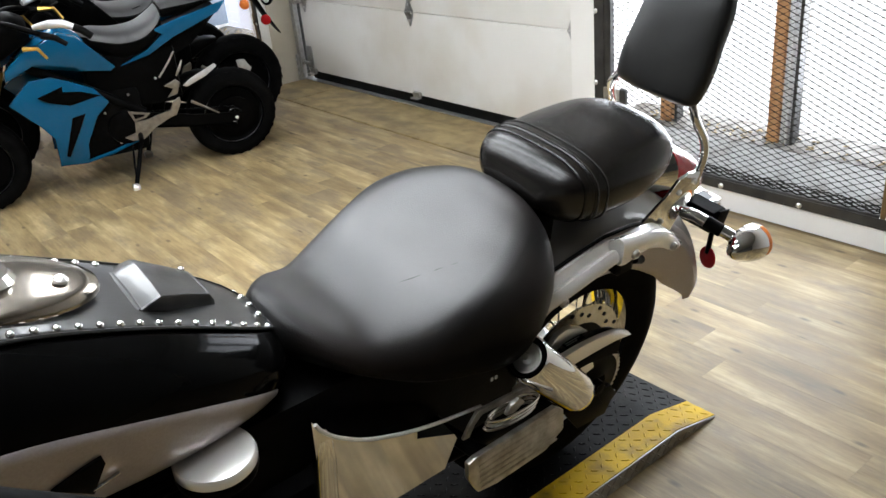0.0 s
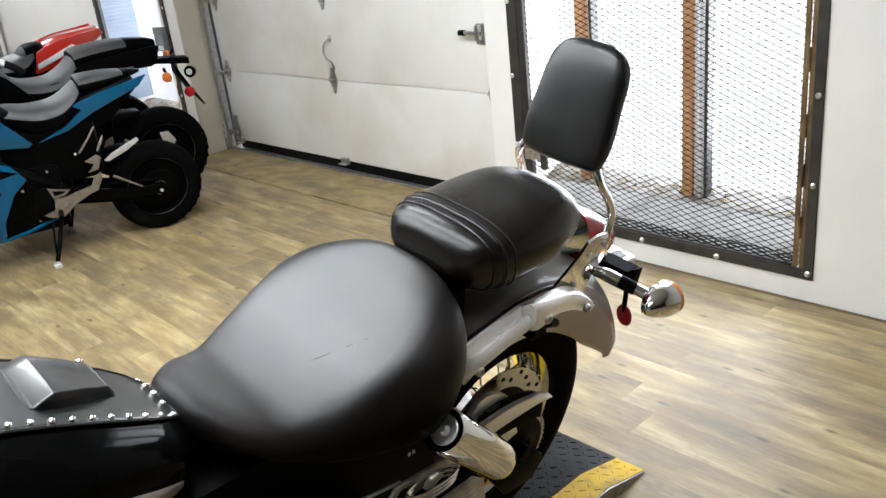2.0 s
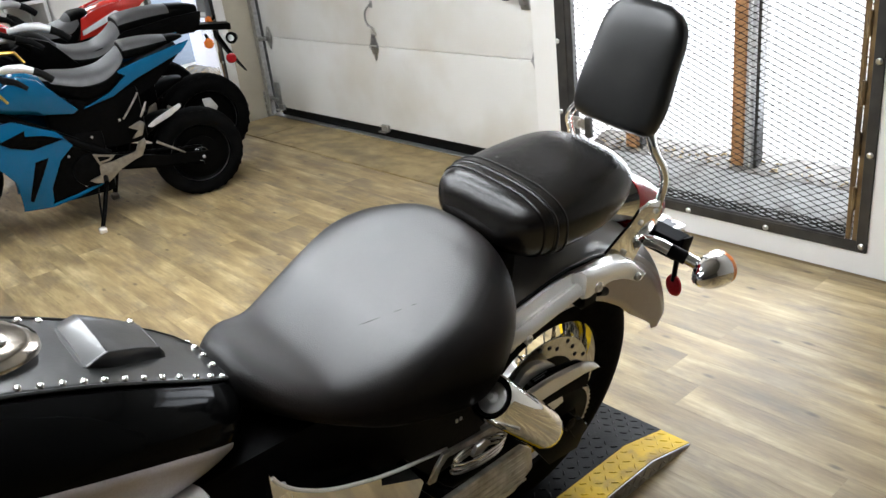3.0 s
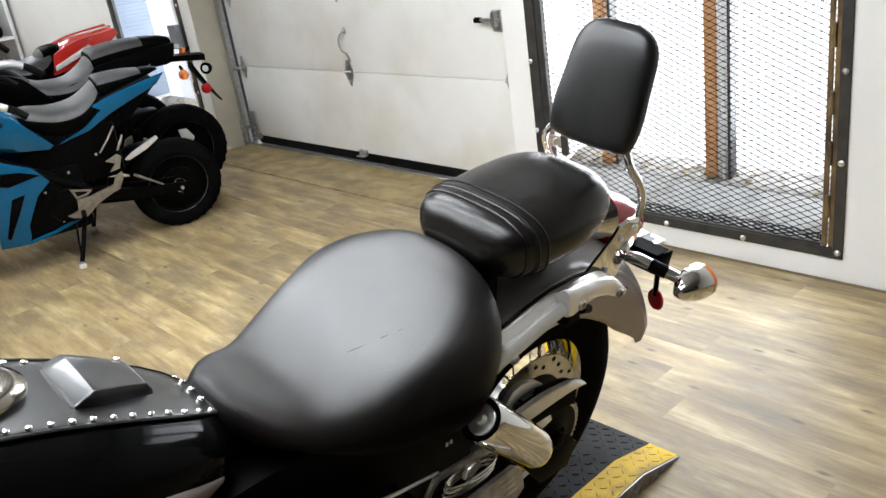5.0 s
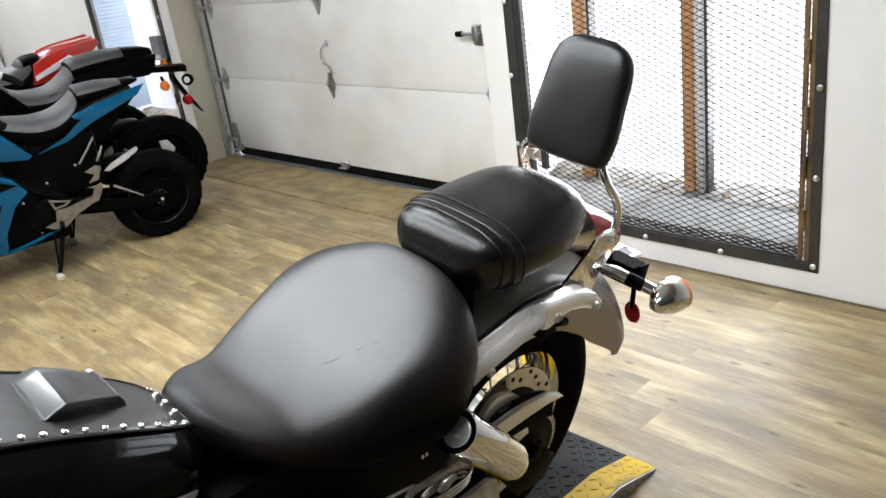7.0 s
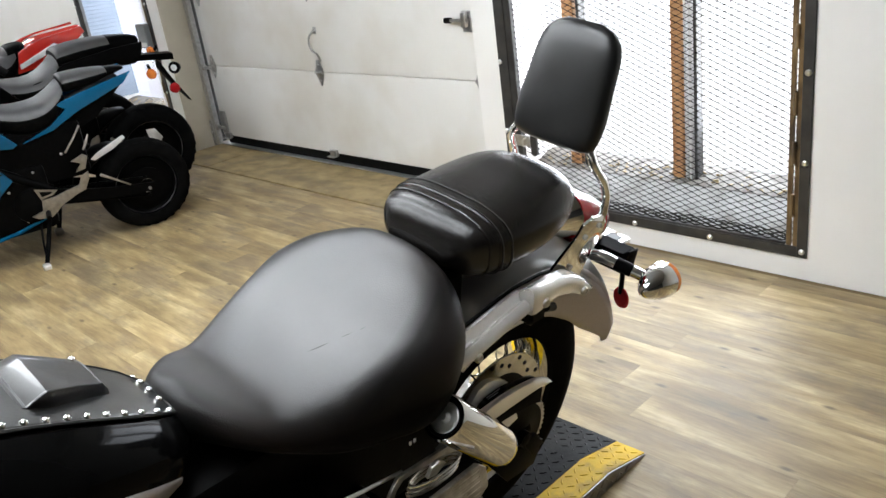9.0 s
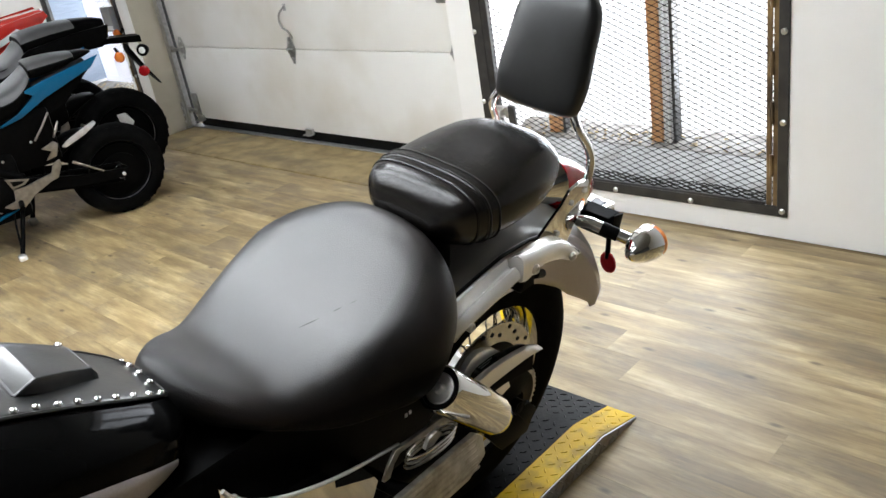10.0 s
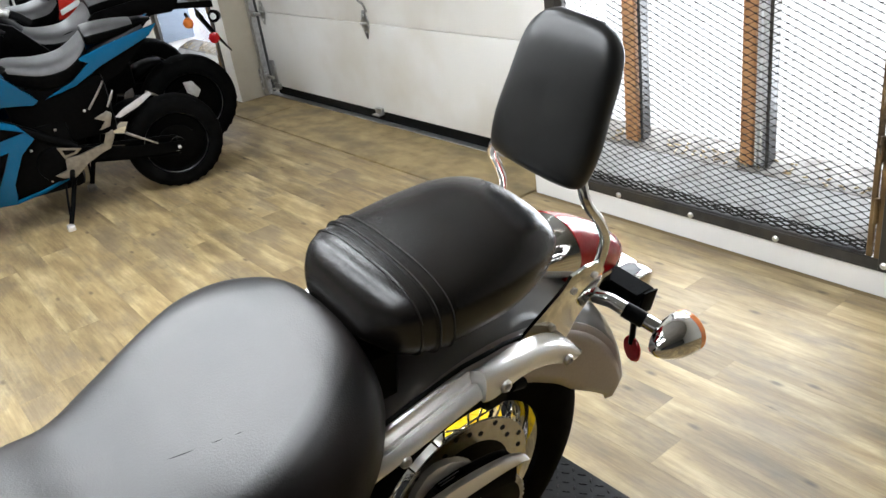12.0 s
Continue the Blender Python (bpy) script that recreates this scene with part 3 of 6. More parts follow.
    part("sill", loft([[(WX + 0.03, y, WIN_Z[0] + 0.034), (WX + 0.15, y, 0.238), (WX + 0.15, y, WIN_Z[0] + 0.034)] for y in (e0, e1)]), SILL, win, "white painted sloping sill")
    part("ledge", loft([[(WX + 0.151, y, WIN_Z[0] + 0.034), (WX + 0.151, y, 0.240), (WX + 0.235, y, 0.273), (WX + 0.297, y, 0.276), (WX + 0.297, y, WIN_Z[0] + 0.034)] for y in (e0, e1)]), LEDGE, win, "weathered ledge with dirt and leaf litter")
    litter, chance = bmesh.new(), random.Random(9)
    for k in range(90):
        y, u = chance.uniform(e0, e1), chance.uniform(0.16, 0.23)
        m = Matrix.Translation((WX + u, y, 0.24 + 0.033 * (u - 0.151) / 0.084 + 0.003)) @ Euler([chance.uniform(-0.4, 0.4), chance.uniform(-0.4, 0.4), chance.uniform(0, 6.3)]).to_matrix().to_4x4()
        q = chance.uniform(0.008, 0.02)
        plate([(-q, 0), (-0.4 * q, 0.004), (q, 0.002), (0.5 * q, -0.003)], 0.002, m, litter)
    part("leaf_litter", litter, PLYWOOD, win, "dry brown leaf litter", smooth=0)["kind"] = "stuff"
    for y, w, mat, lab in posts:
        part("post", box(WX + 0.18, WX + 0.23, y - w / 2, y + w / 2, 0.25, z1 - 0.032, 0.003), mat, win, lab)
    if left_bolts:
        latch = part("latch", box(x0 - 0.012, x0 - 0.0005, yb - 0.15, yb - 0.06, 0.375, 0.425, 0.003), GALV, win, "zinc hasp latch")
        part("staple", tube(smooth_path([(x0 - 0.012, yb - 0.13, 0.415), (x0 - 0.03, yb - 0.125, 0.41), (x0 - 0.032, yb - 0.125, 0.385), (x0 - 0.012, yb - 0.13, 0.38)]), 0.004, 8), ZINCBOLT, latch)
        part("latch_block", box(x0 - 0.02, x0 - 0.0005, yb - 0.19, yb - 0.155, 0.34, 0.43, 0.004), BARIRON, win)
    return win


RIGHT_POSTS = [(2.018, 0.05, OAKPOST, "orange-brown stained wooden post"), (1.981, 0.012, VINYL, "pale vinyl track"), (1.962, 0.012, VINYL, "pale vinyl track"), (1.939, 0.014, BARIRON, "dark sash edge"),
               (2.53, 0.06, OAKPOST, "orange-brown stained wooden post"), (2.478, 0.015, BARIRON, "dark sash edge")]
barred_window("window_1", *WIN_R, "barred window with dark steel frame and expanded mesh", RIGHT_POSTS, True)
barred_window("window_2", *WIN_L, "barred window with steel mesh beside the garage door", [(6.16, 0.03, VINYL, "pale vinyl track"), (6.5, 0.05, VINYL, "pale vinyl track")], False)
structure("backdrop", box(5.6, 5.65, -2.0, 16.0, -4.0, 4.0), OUTSIDE, "overexposed white daylight outside the windows", "backdrop")

# ---------------------------------------------------------------- ceiling lights


def ceiling_light():
    lamp = thing("ceiling_light", "white fluorescent strip light on the unseen ceiling", "ceiling light", group="strip lights")
    part("housing", box(-0.17, 0.17, -0.62, 0.62, -0.05, 0.0, 0.006), VINYL, lamp)
    part("diffuser", box(-0.15, 0.15, -0.6, 0.6, -0.075, -0.051, 0.008, seg=2), TUBEGLOW, lamp, "glowing white diffuser")
    return lamp


TUBEGLOW = glowing("lit_diffuser", (0.905, 0.952, 1.0), 19.0)
first = ceiling_light()
# all out of view; the last two are added to brighten the far wall
SPOTS = [(0.3, 1.25), (1.0, 1.25), (0.3, 2.55), (1.0, 2.55), (0.3, 3.85), (1.0, 3.85), (1.75, 2.7), (1.0, 6.4), (2.2, 7.9), (2.1, 9.3)]
for i, (x, y) in enumerate(SPOTS):
    m = Matrix.Translation((x, y, CEIL - 0.002))
    if i:
        copy_thing(first, m)
    else:
        first.matrix_world = m

# ---------------------------------------------------------------- the lift ramp
def tread(x0, x1, y0, y1, za, zb, pitch=0.0265):
    """Raised lozenges in a herringbone on a plate that slopes from za at x0 to zb at x1."""
    verts, faces = [], []
    nx, ny = int((x1 - x0) / pitch), int((y1 - y0) / pitch)
    for i in range(nx):
        for j in range(ny):
            cx, cy = x0 + (i + 0.5) * (x1 - x0) / nx, y0 + (j + 0.5) * (y1 - y0) / ny
            a = radians(45 if (i + j) % 2 else -45)
            base = len(verts)
            for u, v, h in ((-0.0125, 0, 0), (0, -0.0036, 0), (0.0125, 0, 0), (0, 0.0036, 0), (-0.006, 0, 0.0013), (0.006, 0, 0.0013)):
                x, y = cx + u * math.cos(a) - v * math.sin(a), cy + u * math.sin(a) + v * math.cos(a)
                z = za + (zb - za) * (x - x0) / (x1 - x0)
                verts.append((x, y, z + h + (0.0004 if h else -0.0008)))
            for f in ((0, 1, 4), (1, 5, 4), (1, 2, 5), (2, 3, 5), (3, 4, 5), (3, 0, 4)):
                faces.append([base + k for k in f])
    me = bpy.data.meshes.new("tread")
    me.from_pydata(verts, [], faces)
    return me


RN, RF, RS = 1.335, 1.96, 0.09     # near edge, far edge, width of the yellow margin
RB, RE, RH = 1.745, 1.9, 0.045      # bend, tail end, height
ramp = thing("lift_ramp", "black diamond-plate lift platform with yellow painted edges", "ramp")


def deck(name, y0, y1, mat, label=""):
    bm = loft([[(-0.75, y, 0.002), (-0.75, y, RH), (RB, y, RH), (RE, y, 0.006), (RE, y, 0.002)] for y in (y0, y1)])
    d = part(name, bm, mat, ramp, label, smooth=20)
    for xa, xb, za, zb in ((-0.2, RB - 0.01, RH, RH), (RB + 0.01, RE - 0.01, RH - 0.003, 0.009)):
        t = part("tread", tread(xa, xb, y0 + 0.002, y1 - 0.002, za, zb), mat, d, smooth=0)
        t["kind"] = "stuff"
    return d


deck("deck", RN + RS, RF - RS, TREADBLACK)
deck("edge_strip", RN + 0.004, RN + RS - 0.001, YELLOWPAINT, "worn yellow painted edge")
deck("edge_strip", RF - RS + 0.001, RF - 0.004, YELLOWPAINT, "worn yellow painted edge")
side = part("side_skirt", loft([[(-0.75, y, 0.001), (-0.75, y, RH - 0.002), (RB - 0.003, y, RH - 0.002), (RE - 0.002, y, 0.004), (RE - 0.002, y, 0.001)] for y in (RN, RN + 0.0035)]), TREADSTEEL, ramp, "bare steel tread-plate side", smooth=20)
verts, faces = [], []
for i in range(60):
    for j in range(2):
        cx, cz, a = 0.6 + i * 0.0205, 0.012 + j * 0.019, radians(45 if (i + j) % 2 else -45)
        if cx > RB and cz > RH * (RE - cx) / (RE - RB) - 0.014 or cx > RE - 0.03:
            continue
        base = len(verts)
        for u, v, h in ((-0.012, 0, 0), (0, -0.0036, 0), (0.012, 0, 0), (0, 0.0036, 0), (-0.006, 0, 0.0022), (0.006, 0, 0.0022)):
            verts.append((cx + u * math.cos(a) - v * math.sin(a), RN - h - (0.0003 if h else -0.0006), cz + u * math.sin(a) + v * math.cos(a)))
        faces += [[base + k for k in f] for f in ((0, 1, 4), (1, 5, 4), (1, 2, 5), (2, 3, 5), (3, 4, 5), (3, 0, 4))]
me = bpy.data.meshes.new("tread")
me.from_pydata(verts, [], faces)
part("tread", me, TREADSTEEL, side, smooth=0)["kind"] = "stuff"

# ---------------------------------------------------------------- the cruiser; x runs to its rear, y to its right side, z up
bike = thing("cruiser_motorcycle", "black and silver cruiser motorcycle with studded tank bib and sissy bar", "motorcycle")
bike.matrix_world = Matrix.Translation((0, 1.525, 0.061)) @ Matrix.Rotation(radians(12.0), 4, "X")
AX, AZ, TR = 1.41, 0.322, 0.322     # rear axle and tyre radius
YROT = Matrix.Rotation(radians(90), 4, "X")


def wheel_m(x, z, y=0.0):
    return Matrix.Translation((x, y, z)) @ YROT


def tyre_mesh(r, w, rim_r, n=72):
    prof = []
    for i in range(19):
        a = math.pi * i / 18
        prof.append((rim_r + (r - rim_r) * math.sin(a) ** 0.62, -w / 2 * spow(math.cos(a), 0.8) * (0.86 if i in (0, 18) else 1)))
    return lathe(prof, n, close=True)


# rider's bucket seat
SEAT = [(0.738, 0.030, 0.745, 0.700, 0.9, 0.0), (0.764, 0.068, 0.770, 0.682, 1.0, 0.002), (0.814, 0.124, 0.757, 0.653, 1.1, 0.002), (0.874, 0.150, 0.742, 0.617, 1.0, 0.006),
        (0.943, 0.182, 0.757, 0.587, 0.84, 0.016), (1.023, 0.203, 0.794, 0.565, 0.74, 0.030), (1.102, 0.222, 0.820, 0.558, 0.76, 0.030), (1.172, 0.198, 0.828, 0.600, 0.82, 0.014),
        (1.226, 0.140, 0.816, 0.610, 0.85, 0.0), (1.261, 0.080, 0.728, 0.62, 0.9, 0.0)]
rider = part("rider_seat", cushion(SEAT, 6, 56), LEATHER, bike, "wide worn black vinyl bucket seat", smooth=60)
for k in range(2):
    part("mark", box(1.047 + 0.009 * k, 1.052 + 0.009 * k, -0.2015, -0.199, 0.596, 0.603, 0.0005), WHITEPAINT, rider, "small pale printed bars")


def on_saddle(x, y):
    """The height of the saddle's top at x, y."""
    for a, b in zip(lerp_rows(SEAT, 12), lerp_rows(SEAT, 12)[1:]):
        if a[0] <= x <= b[0]:
            w, top, bot, sq, dish = [p + (q - p) * (x - a[0]) / (b[0] - a[0]) for p, q in zip(a[1:], b[1:])]
            c = min(1.0, abs(y) / w) ** (1 / sq)
            v = math.sqrt(1 - c * c) ** sq
            return (top + bot) / 2 + (top - bot) / 2 * v - dish * (1 - (y / w) ** 2) * v


for f0, f1, wide in ((0.0, 0.55, 0.0017), (0.57, 0.8, 0.0013), (0.84, 1.0, 0.001)):
    scuff = [(0.955 + 0.098 * f, -0.051 - 0.051 * f) for f in [f0 + (f1 - f0) * k / 8 for k in range(9)]]
    part("scuff", tube([(x, y, on_saddle(x, y) - 0.75 * wide) for x, y in scuff], [wide * (0.25 + 0.75 * math.sin(math.pi * k / 8)) for k in range(9)], 8), SCUFF, rider, "faint dark scuff mark")
# pillion seat
PILL = [(1.233, 0.066, 0.828, 0.796, 0.9, 0.0), (1.246, 0.092, 0.856, 0.782, 0.8, 0.0), (1.275, 0.120, 0.876, 0.762, 0.7, 0.0), (1.335, 0.136, 0.879, 0.756, 0.7, 0.0), (1.43, 0.138, 0.884, 0.756, 0.7, 0.0),
        (1.506, 0.124, 0.889, 0.762, 0.78, 0.0), (1.559, 0.096, 0.870, 0.777, 0.84, 0.0), (1.586, 0.058, 0.818, 0.784, 0.9, 0.0)]
PILL_Y = -0.017
pill = part("pillion_seat", cushion(PILL, 6, 48, PILL_Y), LEATHER2, bike, "glossy black vinyl pillion seat with stitched band", smooth=60)


def ring_on(rows, x, grow, n=56):
    for a, b in zip(lerp_rows(rows, 12), lerp_rows(rows, 12)[1:]):
        if a[0] <= x <= b[0]:
            f = (x - a[0]) / (b[0] - a[0])
            w, top, bot, sq = [p + (q - p) * f for p, q in zip(a[1:5], b[1:5])]
            return [(x, PILL_Y + (w + grow) * spow(math.cos(t), sq), (top + bot) / 2 + ((top - bot) / 2 + grow) * spow(math.sin(t), sq)) for t in [2 * math.pi * j / n for j in range(n)]]


rings = [ring_on(PILL, x, g) for x, g in ((1.307, 0.0005), (1.309, 0.0025), (1.333, 0.0025), (1.335, 0.0005))]
part("seat_band", loft(rings, True, False), LEATHER2, pill, "stitched band across the pillion")
for x in (1.311, 1.331):
    part("seam", tube(ring_on(PILL, x, 0.0034), 0.0011, 5, closed=True), THREAD, pill)
part("piping", tube([(x, y, z) for x, y, z in ring_on(PILL, 1.288, 0.0006)], 0.002, 6, closed=True), LEATHER2, pill)
# black block added to keep the gap between the cushions dark
part("seat_base", box(1.205, 1.30, -0.08, 0.07, 0.66, 0.765, 0.012), BLACKPLASTIC, bike, "black block that fills the dark gap between the cushions")

# sissy bar and its pad
pm = Matrix.Translation((1.6326, -0.0214, 0.9976)) @ Matrix.Rotation(radians(19.5), 4, "Y")
PADH = [(-0.125, 0.54, 0.3), (-0.118, 0.84, 0.7), (-0.10, 0.937, 0.95), (-0.05, 0.985, 1.05), (0.02, 0.938, 1.05), (0.08, 0.90, 1.0), (0.115, 0.81, 0.9), (0.138, 0.63, 0.7), (0.15, 0.41, 0.35)]
rings = []
for z, w, t in [(q[0] * 0.861, q[1], q[2]) for q in lerp_rows(PADH, 5)]:
    rings.append([(0.030 * t * spow(math.sin(a), 0.75), 0.1012 * w * spow(math.cos(a), 0.62), z) for a in [2 * math.pi * j / 48 for j in range(48)]])
pad = part("backrest_pad", loft(rings, m=pm), PADLEATHER, bike, "worn black vinyl backrest pad", smooth=60)
HOOP = [(1.632, 0.752), (1.642, 0.80), (1.628, 0.84), (1.602, 0.885), (1.612, 0.93), (1.648, 1.05)]
WIDE = [0.118, 0.118, 0.116, 0.104, 0.085, 0.075]
hoop = [(x, -w - 0.012, z) for (x, z), w in zip(HOOP, WIDE)] + [(1.655, -0.05, 1.07), (1.655, 0.03, 1.07)] + [(x, w - 0.012, z) for (x, z), w in reversed(list(zip(HOOP, WIDE)))]
bar = part("sissy_bar", tube(smooth_path(hoop, 5), 0.0085, 12), CHROME, bike, "chrome sissy bar hoop")
for s in (-1, 1):
    pl = part("side_plate", plate([(1.458, 0.70), (1.482, 0.690), (1.567, 0.648), (1.588, 0.681), (1.612, 0.704), (1.634, 0.730), (1.642, 0.752), (1.628, 0.772), (1.598, 0.776), (1.566, 0.772), (1.542, 0.750)], 0.007, Matrix.Translation((0, s * 0.120 - 0.014, 0)), bevel=0.0015), CHROME, bar, "chrome bracket plate")
    for x, z in ((1.618, 0.752), (1.572, 0.742), (1.53, 0.69)):
        part("bolt", lathe([(0.006, 0), (0.006, 0.003), (0.003, 0.005)], 10, m=rot_to((x, s * 0.1235 - 0.014, z), (x, s * 2.0, z))), CHROME_SAT, pl)

# rear fender: a crowned shell round the wheel
def fender_shell(a0, a1, r, half, drop, steps=40, y0=-1.0, y1=1.0, lift=0.0):
    rings = []
    for i in range(steps + 1):
        a = radians(a0 + (a1 - a0) * i / steps)
        ring = []
        m = 18
        for j in range(m + 1):
            v = y0 + (y1 - y0) * j / m
            y = half * spow(math.sin(v * math.pi / 2), 0.9)
            rr = r + lift - drop * (1 - math.cos(v * math.pi / 2) ** 0.8)
            ring.append((AX + rr * math.cos(a), y, AZ + rr * math.sin(a)))
        rings.append(ring)
    return loft(rings, False, False)


def shell(name, bm, mat, parent, thick, label="", smooth=60):
    ob = part(name, bm, mat, parent, label, smooth=smooth)
    mod = ob.modifiers.new("solid", "SOLIDIFY")
    mod.thickness, mod.offset = thick, 0
    return ob


fender = shell("rear_fender", fender_shell(15, 128, 0.418, 0.118, 0.075), FENDERPAINT, bike, 0.004, "two-tone charcoal and silver rear fender")
for s in (-1, 1):
    shell("side_panel", fender_shell(15, 124, 0.420, 0.119, 0.076, y0=0.76 * s, y1=1.0 * s), MAUVE, fender, 0.004, "silver painted fender side")
    # deep silver flank that ends in a rounded lobe at the tail
    def flank_ring(a):
        f = min(1.0, max(0.0, (a - 16.0) / 26.0))
        inner, outer = 0.264 + 0.056 * (1 - f) ** 1.6 + 0.018 * max(0.0, (a - 60.0) / 30.0), 0.366
        if a < 26:
            q = (a - 13.0) / 13.0
            w = 0.003 + 0.042 * math.sqrt(max(0.0, 1 - (1 - q) ** 2))
            inner, outer = max(inner, 0.336 - w), min(outer, 0.336 + w)
        return [(AX + r * math.cos(radians(a)), s * (0.1185 + 0.004 * math.sin(math.pi * k / 6)), AZ + r * math.sin(radians(a))) for k, r in enumerate([inner + (outer - inner) * q / 6 for q in range(7)])]
    shell("flank", loft([flank_ring(a) for a in [13, 13.1, 13.4, 13.9, 14.6, 15.6, 17, 19, 21, 23, 25] + list(range(27, 126, 4))], False, False), MAUVE, fender, 0.004, "silver painted fender flank")

# fender struts: an upright chrome plate with a rounded ridge along its foot, and a cap at the rear
STRUT = [(1.08, 0.668, 0.655, 0.184), (1.165, 0.689, 0.677, 0.184), (1.217, 0.701, 0.686, 0.184), (1.266, 0.711, 0.696, 0.184), (1.32, 0.720, 0.707, 0.184), (1.358, 0.725, 0.714, 0.184)]
# rows of x, lower edge, ridge, inner edge, outer side
CAP = [(1.361, 0.684, 0.737, 0.723, 0.187), (1.38, 0.679, 0.735, 0.721, 0.187), (1.41, 0.680, 0.729, 0.719, 0.184), (1.45, 0.678, 0.717, 0.714, 0.179), (1.49, 0.664, 0.704, 0.704, 0.173), (1.525, 0.646, 0.687, 0.689, 0.168),
       (1.558, 0.624, 0.664, 0.667, 0.163), (1.578, 0.614, 0.646, 0.650, 0.160), (1.590, 0.616, 0.635, 0.638, 0.158), (1.595, 0.622, 0.629, 0.631, 0.157)]


def strut_bar(rows, s):
    rings = []
    for x, lo, ridge, up, y in lerp_rows(rows, 6):
        prof = [(y - 0.016, lo), (y - 0.004, lo + 0.001), (y, lo + 0.008), (y + 0.001, (lo + ridge) / 2), (y - 0.001, ridge - 0.006), (y - 0.006, ridge - 0.001), (y - 0.014, ridge), (y - 0.024, ridge * 0.4 + up * 0.6 + 0.001), (y - 0.034, up), (y - 0.035, up - 0.012), (y - 0.022, lo + 0.008)]
        rings.append([(x, s * q, z) for q, z in prof])
    return loft(rings)


def strut_plate(rows, s):
    rings = []
    for x, top, ridge, y in lerp_rows(rows, 6):
        prof = [(y - 0.036, top), (y - 0.0315, top - 0.0005), (y - 0.030, top - 0.003), (y - 0.027, ridge - 0.007), (y - 0.024, ridge - 0.009), (y - 0.018, ridge - 0.003), (y - 0.012, ridge), (y - 0.006, ridge - 0.003), (y - 0.001, ridge - 0.010),
                (y, ridge - 0.018), (y - 0.003, ridge - 0.024), (y - 0.018, ridge - 0.025), (y - 0.032, ridge - 0.012)]
        rings.append([(x, s * q, z) for q, z in prof])
    return loft(rings)


for s in (-1, 1):
    st = part("strut_cover", strut_plate(STRUT, s), CHROME_SAT, bike, "chrome fender strut cover", smooth=30)
    # black strip drawn for the shaded gap above the strut plate
    part("edge_trim", tube([(x, s * 0.142, top + 0.0005) for x, top, ridge, y in STRUT] + [(1.40, s * 0.141, 0.722), (1.44, s * 0.137, 0.717), (1.48, s * 0.130, 0.702)], 0.0036, 8), RUBBER, st, "black strip drawn for the shaded gap above the strut")
    part("rear_cap", strut_bar(CAP, s), CHROME_SAT, st, "chrome rear strut cap", smooth=50)
    for x, y, z, r in ((1.398, 0.185, 0.697, 0.010), (1.550, 0.166, 0.643, 0.009), (1.225, 0.181, 0.664, 0.009)):
        part("bolt", lathe([(r, 0), (r, 0.004), (r * 0.75, 0.007), (r * 0.6, 0.007), (r * 0.5, 0.004), (0, 0.004)], 14, m=rot_to((x, s * y, z), (x, s * 3, z))), STEEL, st)
    part("clamp", box(1.375, 1.42, s * 0.155 - 0.02, s * 0.155 + 0.02, 0.645, 0.682, 0.006), BLACKMETAL, st)
    part("clamp_stud", tube([(1.43, s * 0.165, 0.66), (1.46, s * 0.16, 0.645)], 0.009, 10), BLACKMETAL, st)

# rear wheel: tyre, chrome rim, hub, spokes, brake disc
wheel = part("rear_wheel", finish(tyre_mesh(TR, 0.165, 0.196)), TYRE, bike, "rear tyre on a chrome wire-spoke wheel", smooth=60)
wheel.matrix_local = wheel_m(AX, AZ)
rim = part("rim", lathe([(0.200, -0.062), (0.204, -0.058), (0.198, -0.050), (0.188, -0.042), (0.180, -0.02), (0.178, 0.0), (0.180, 0.02), (0.188, 0.042), (0.198, 0.050), (0.204, 0.058), (0.200, 0.062), (0.186, 0.052), (0.172, 0.022), (0.170, 0), (0.172, -0.022), (0.186, -0.052)], 64, close=True), CHROME, wheel, "chrome wheel rim")
part("hub", lathe([(0.02, -0.07), (0.055, -0.068), (0.062, -0.055), (0.045, -0.045), (0.036, -0.03), (0.036, 0.03), (0.045, 0.045), (0.07, 0.055), (0.08, 0.07), (0.02, 0.075)], 32), CHROME_SAT, wheel, "polished hub")
for i in range(36):
    a = 2 * math.pi * i / 36
    side, lead = (1 if i % 2 else -1), (0.42 if i % 4 < 2 else -0.42)
    part("spoke", tube([(0.05 * math.cos(a + lead), 0.05 * math.sin(a + lead), side * 0.05), (0.174 * math.cos(a), 0.174 * math.sin(a), side * 0.008)], 0.0021, 6), CHROME, wheel)
disc = part("brake_disc", lathe([(0.112, -0.0025), (0.158, -0.0025), (0.158, 0.0025), (0.112, 0.0025)], 64, close=True, m=Matrix.Translation((0, 0, 0.066))), BRAKEDISC, wheel, "drilled steel brake disc")
for i in range(30):
    a = 2 * math.pi * i / 30
    r = 0.130 + 0.009 * (i % 3)
    part("drill_hole", lathe([(0.0052, -0.0005), (0.0052, 0.0005)], 10, m=Matrix.Translation((r * math.cos(a), r * math.sin(a), 0.0692))), RUBBER, disc)
part("disc_carrier", lathe([(0.03, 0.058), (0.112, 0.064), (0.113, 0.068), (0.06, 0.076), (0.03, 0.076)], 40), BLACKMETAL, wheel)
part("axle_nut", lathe([(0.004, 0.16), (0.018, 0.16), (0.018, 0.14), (0.026, 0.138), (0.026, 0.09)], 6), BLACKMETAL, wheel)

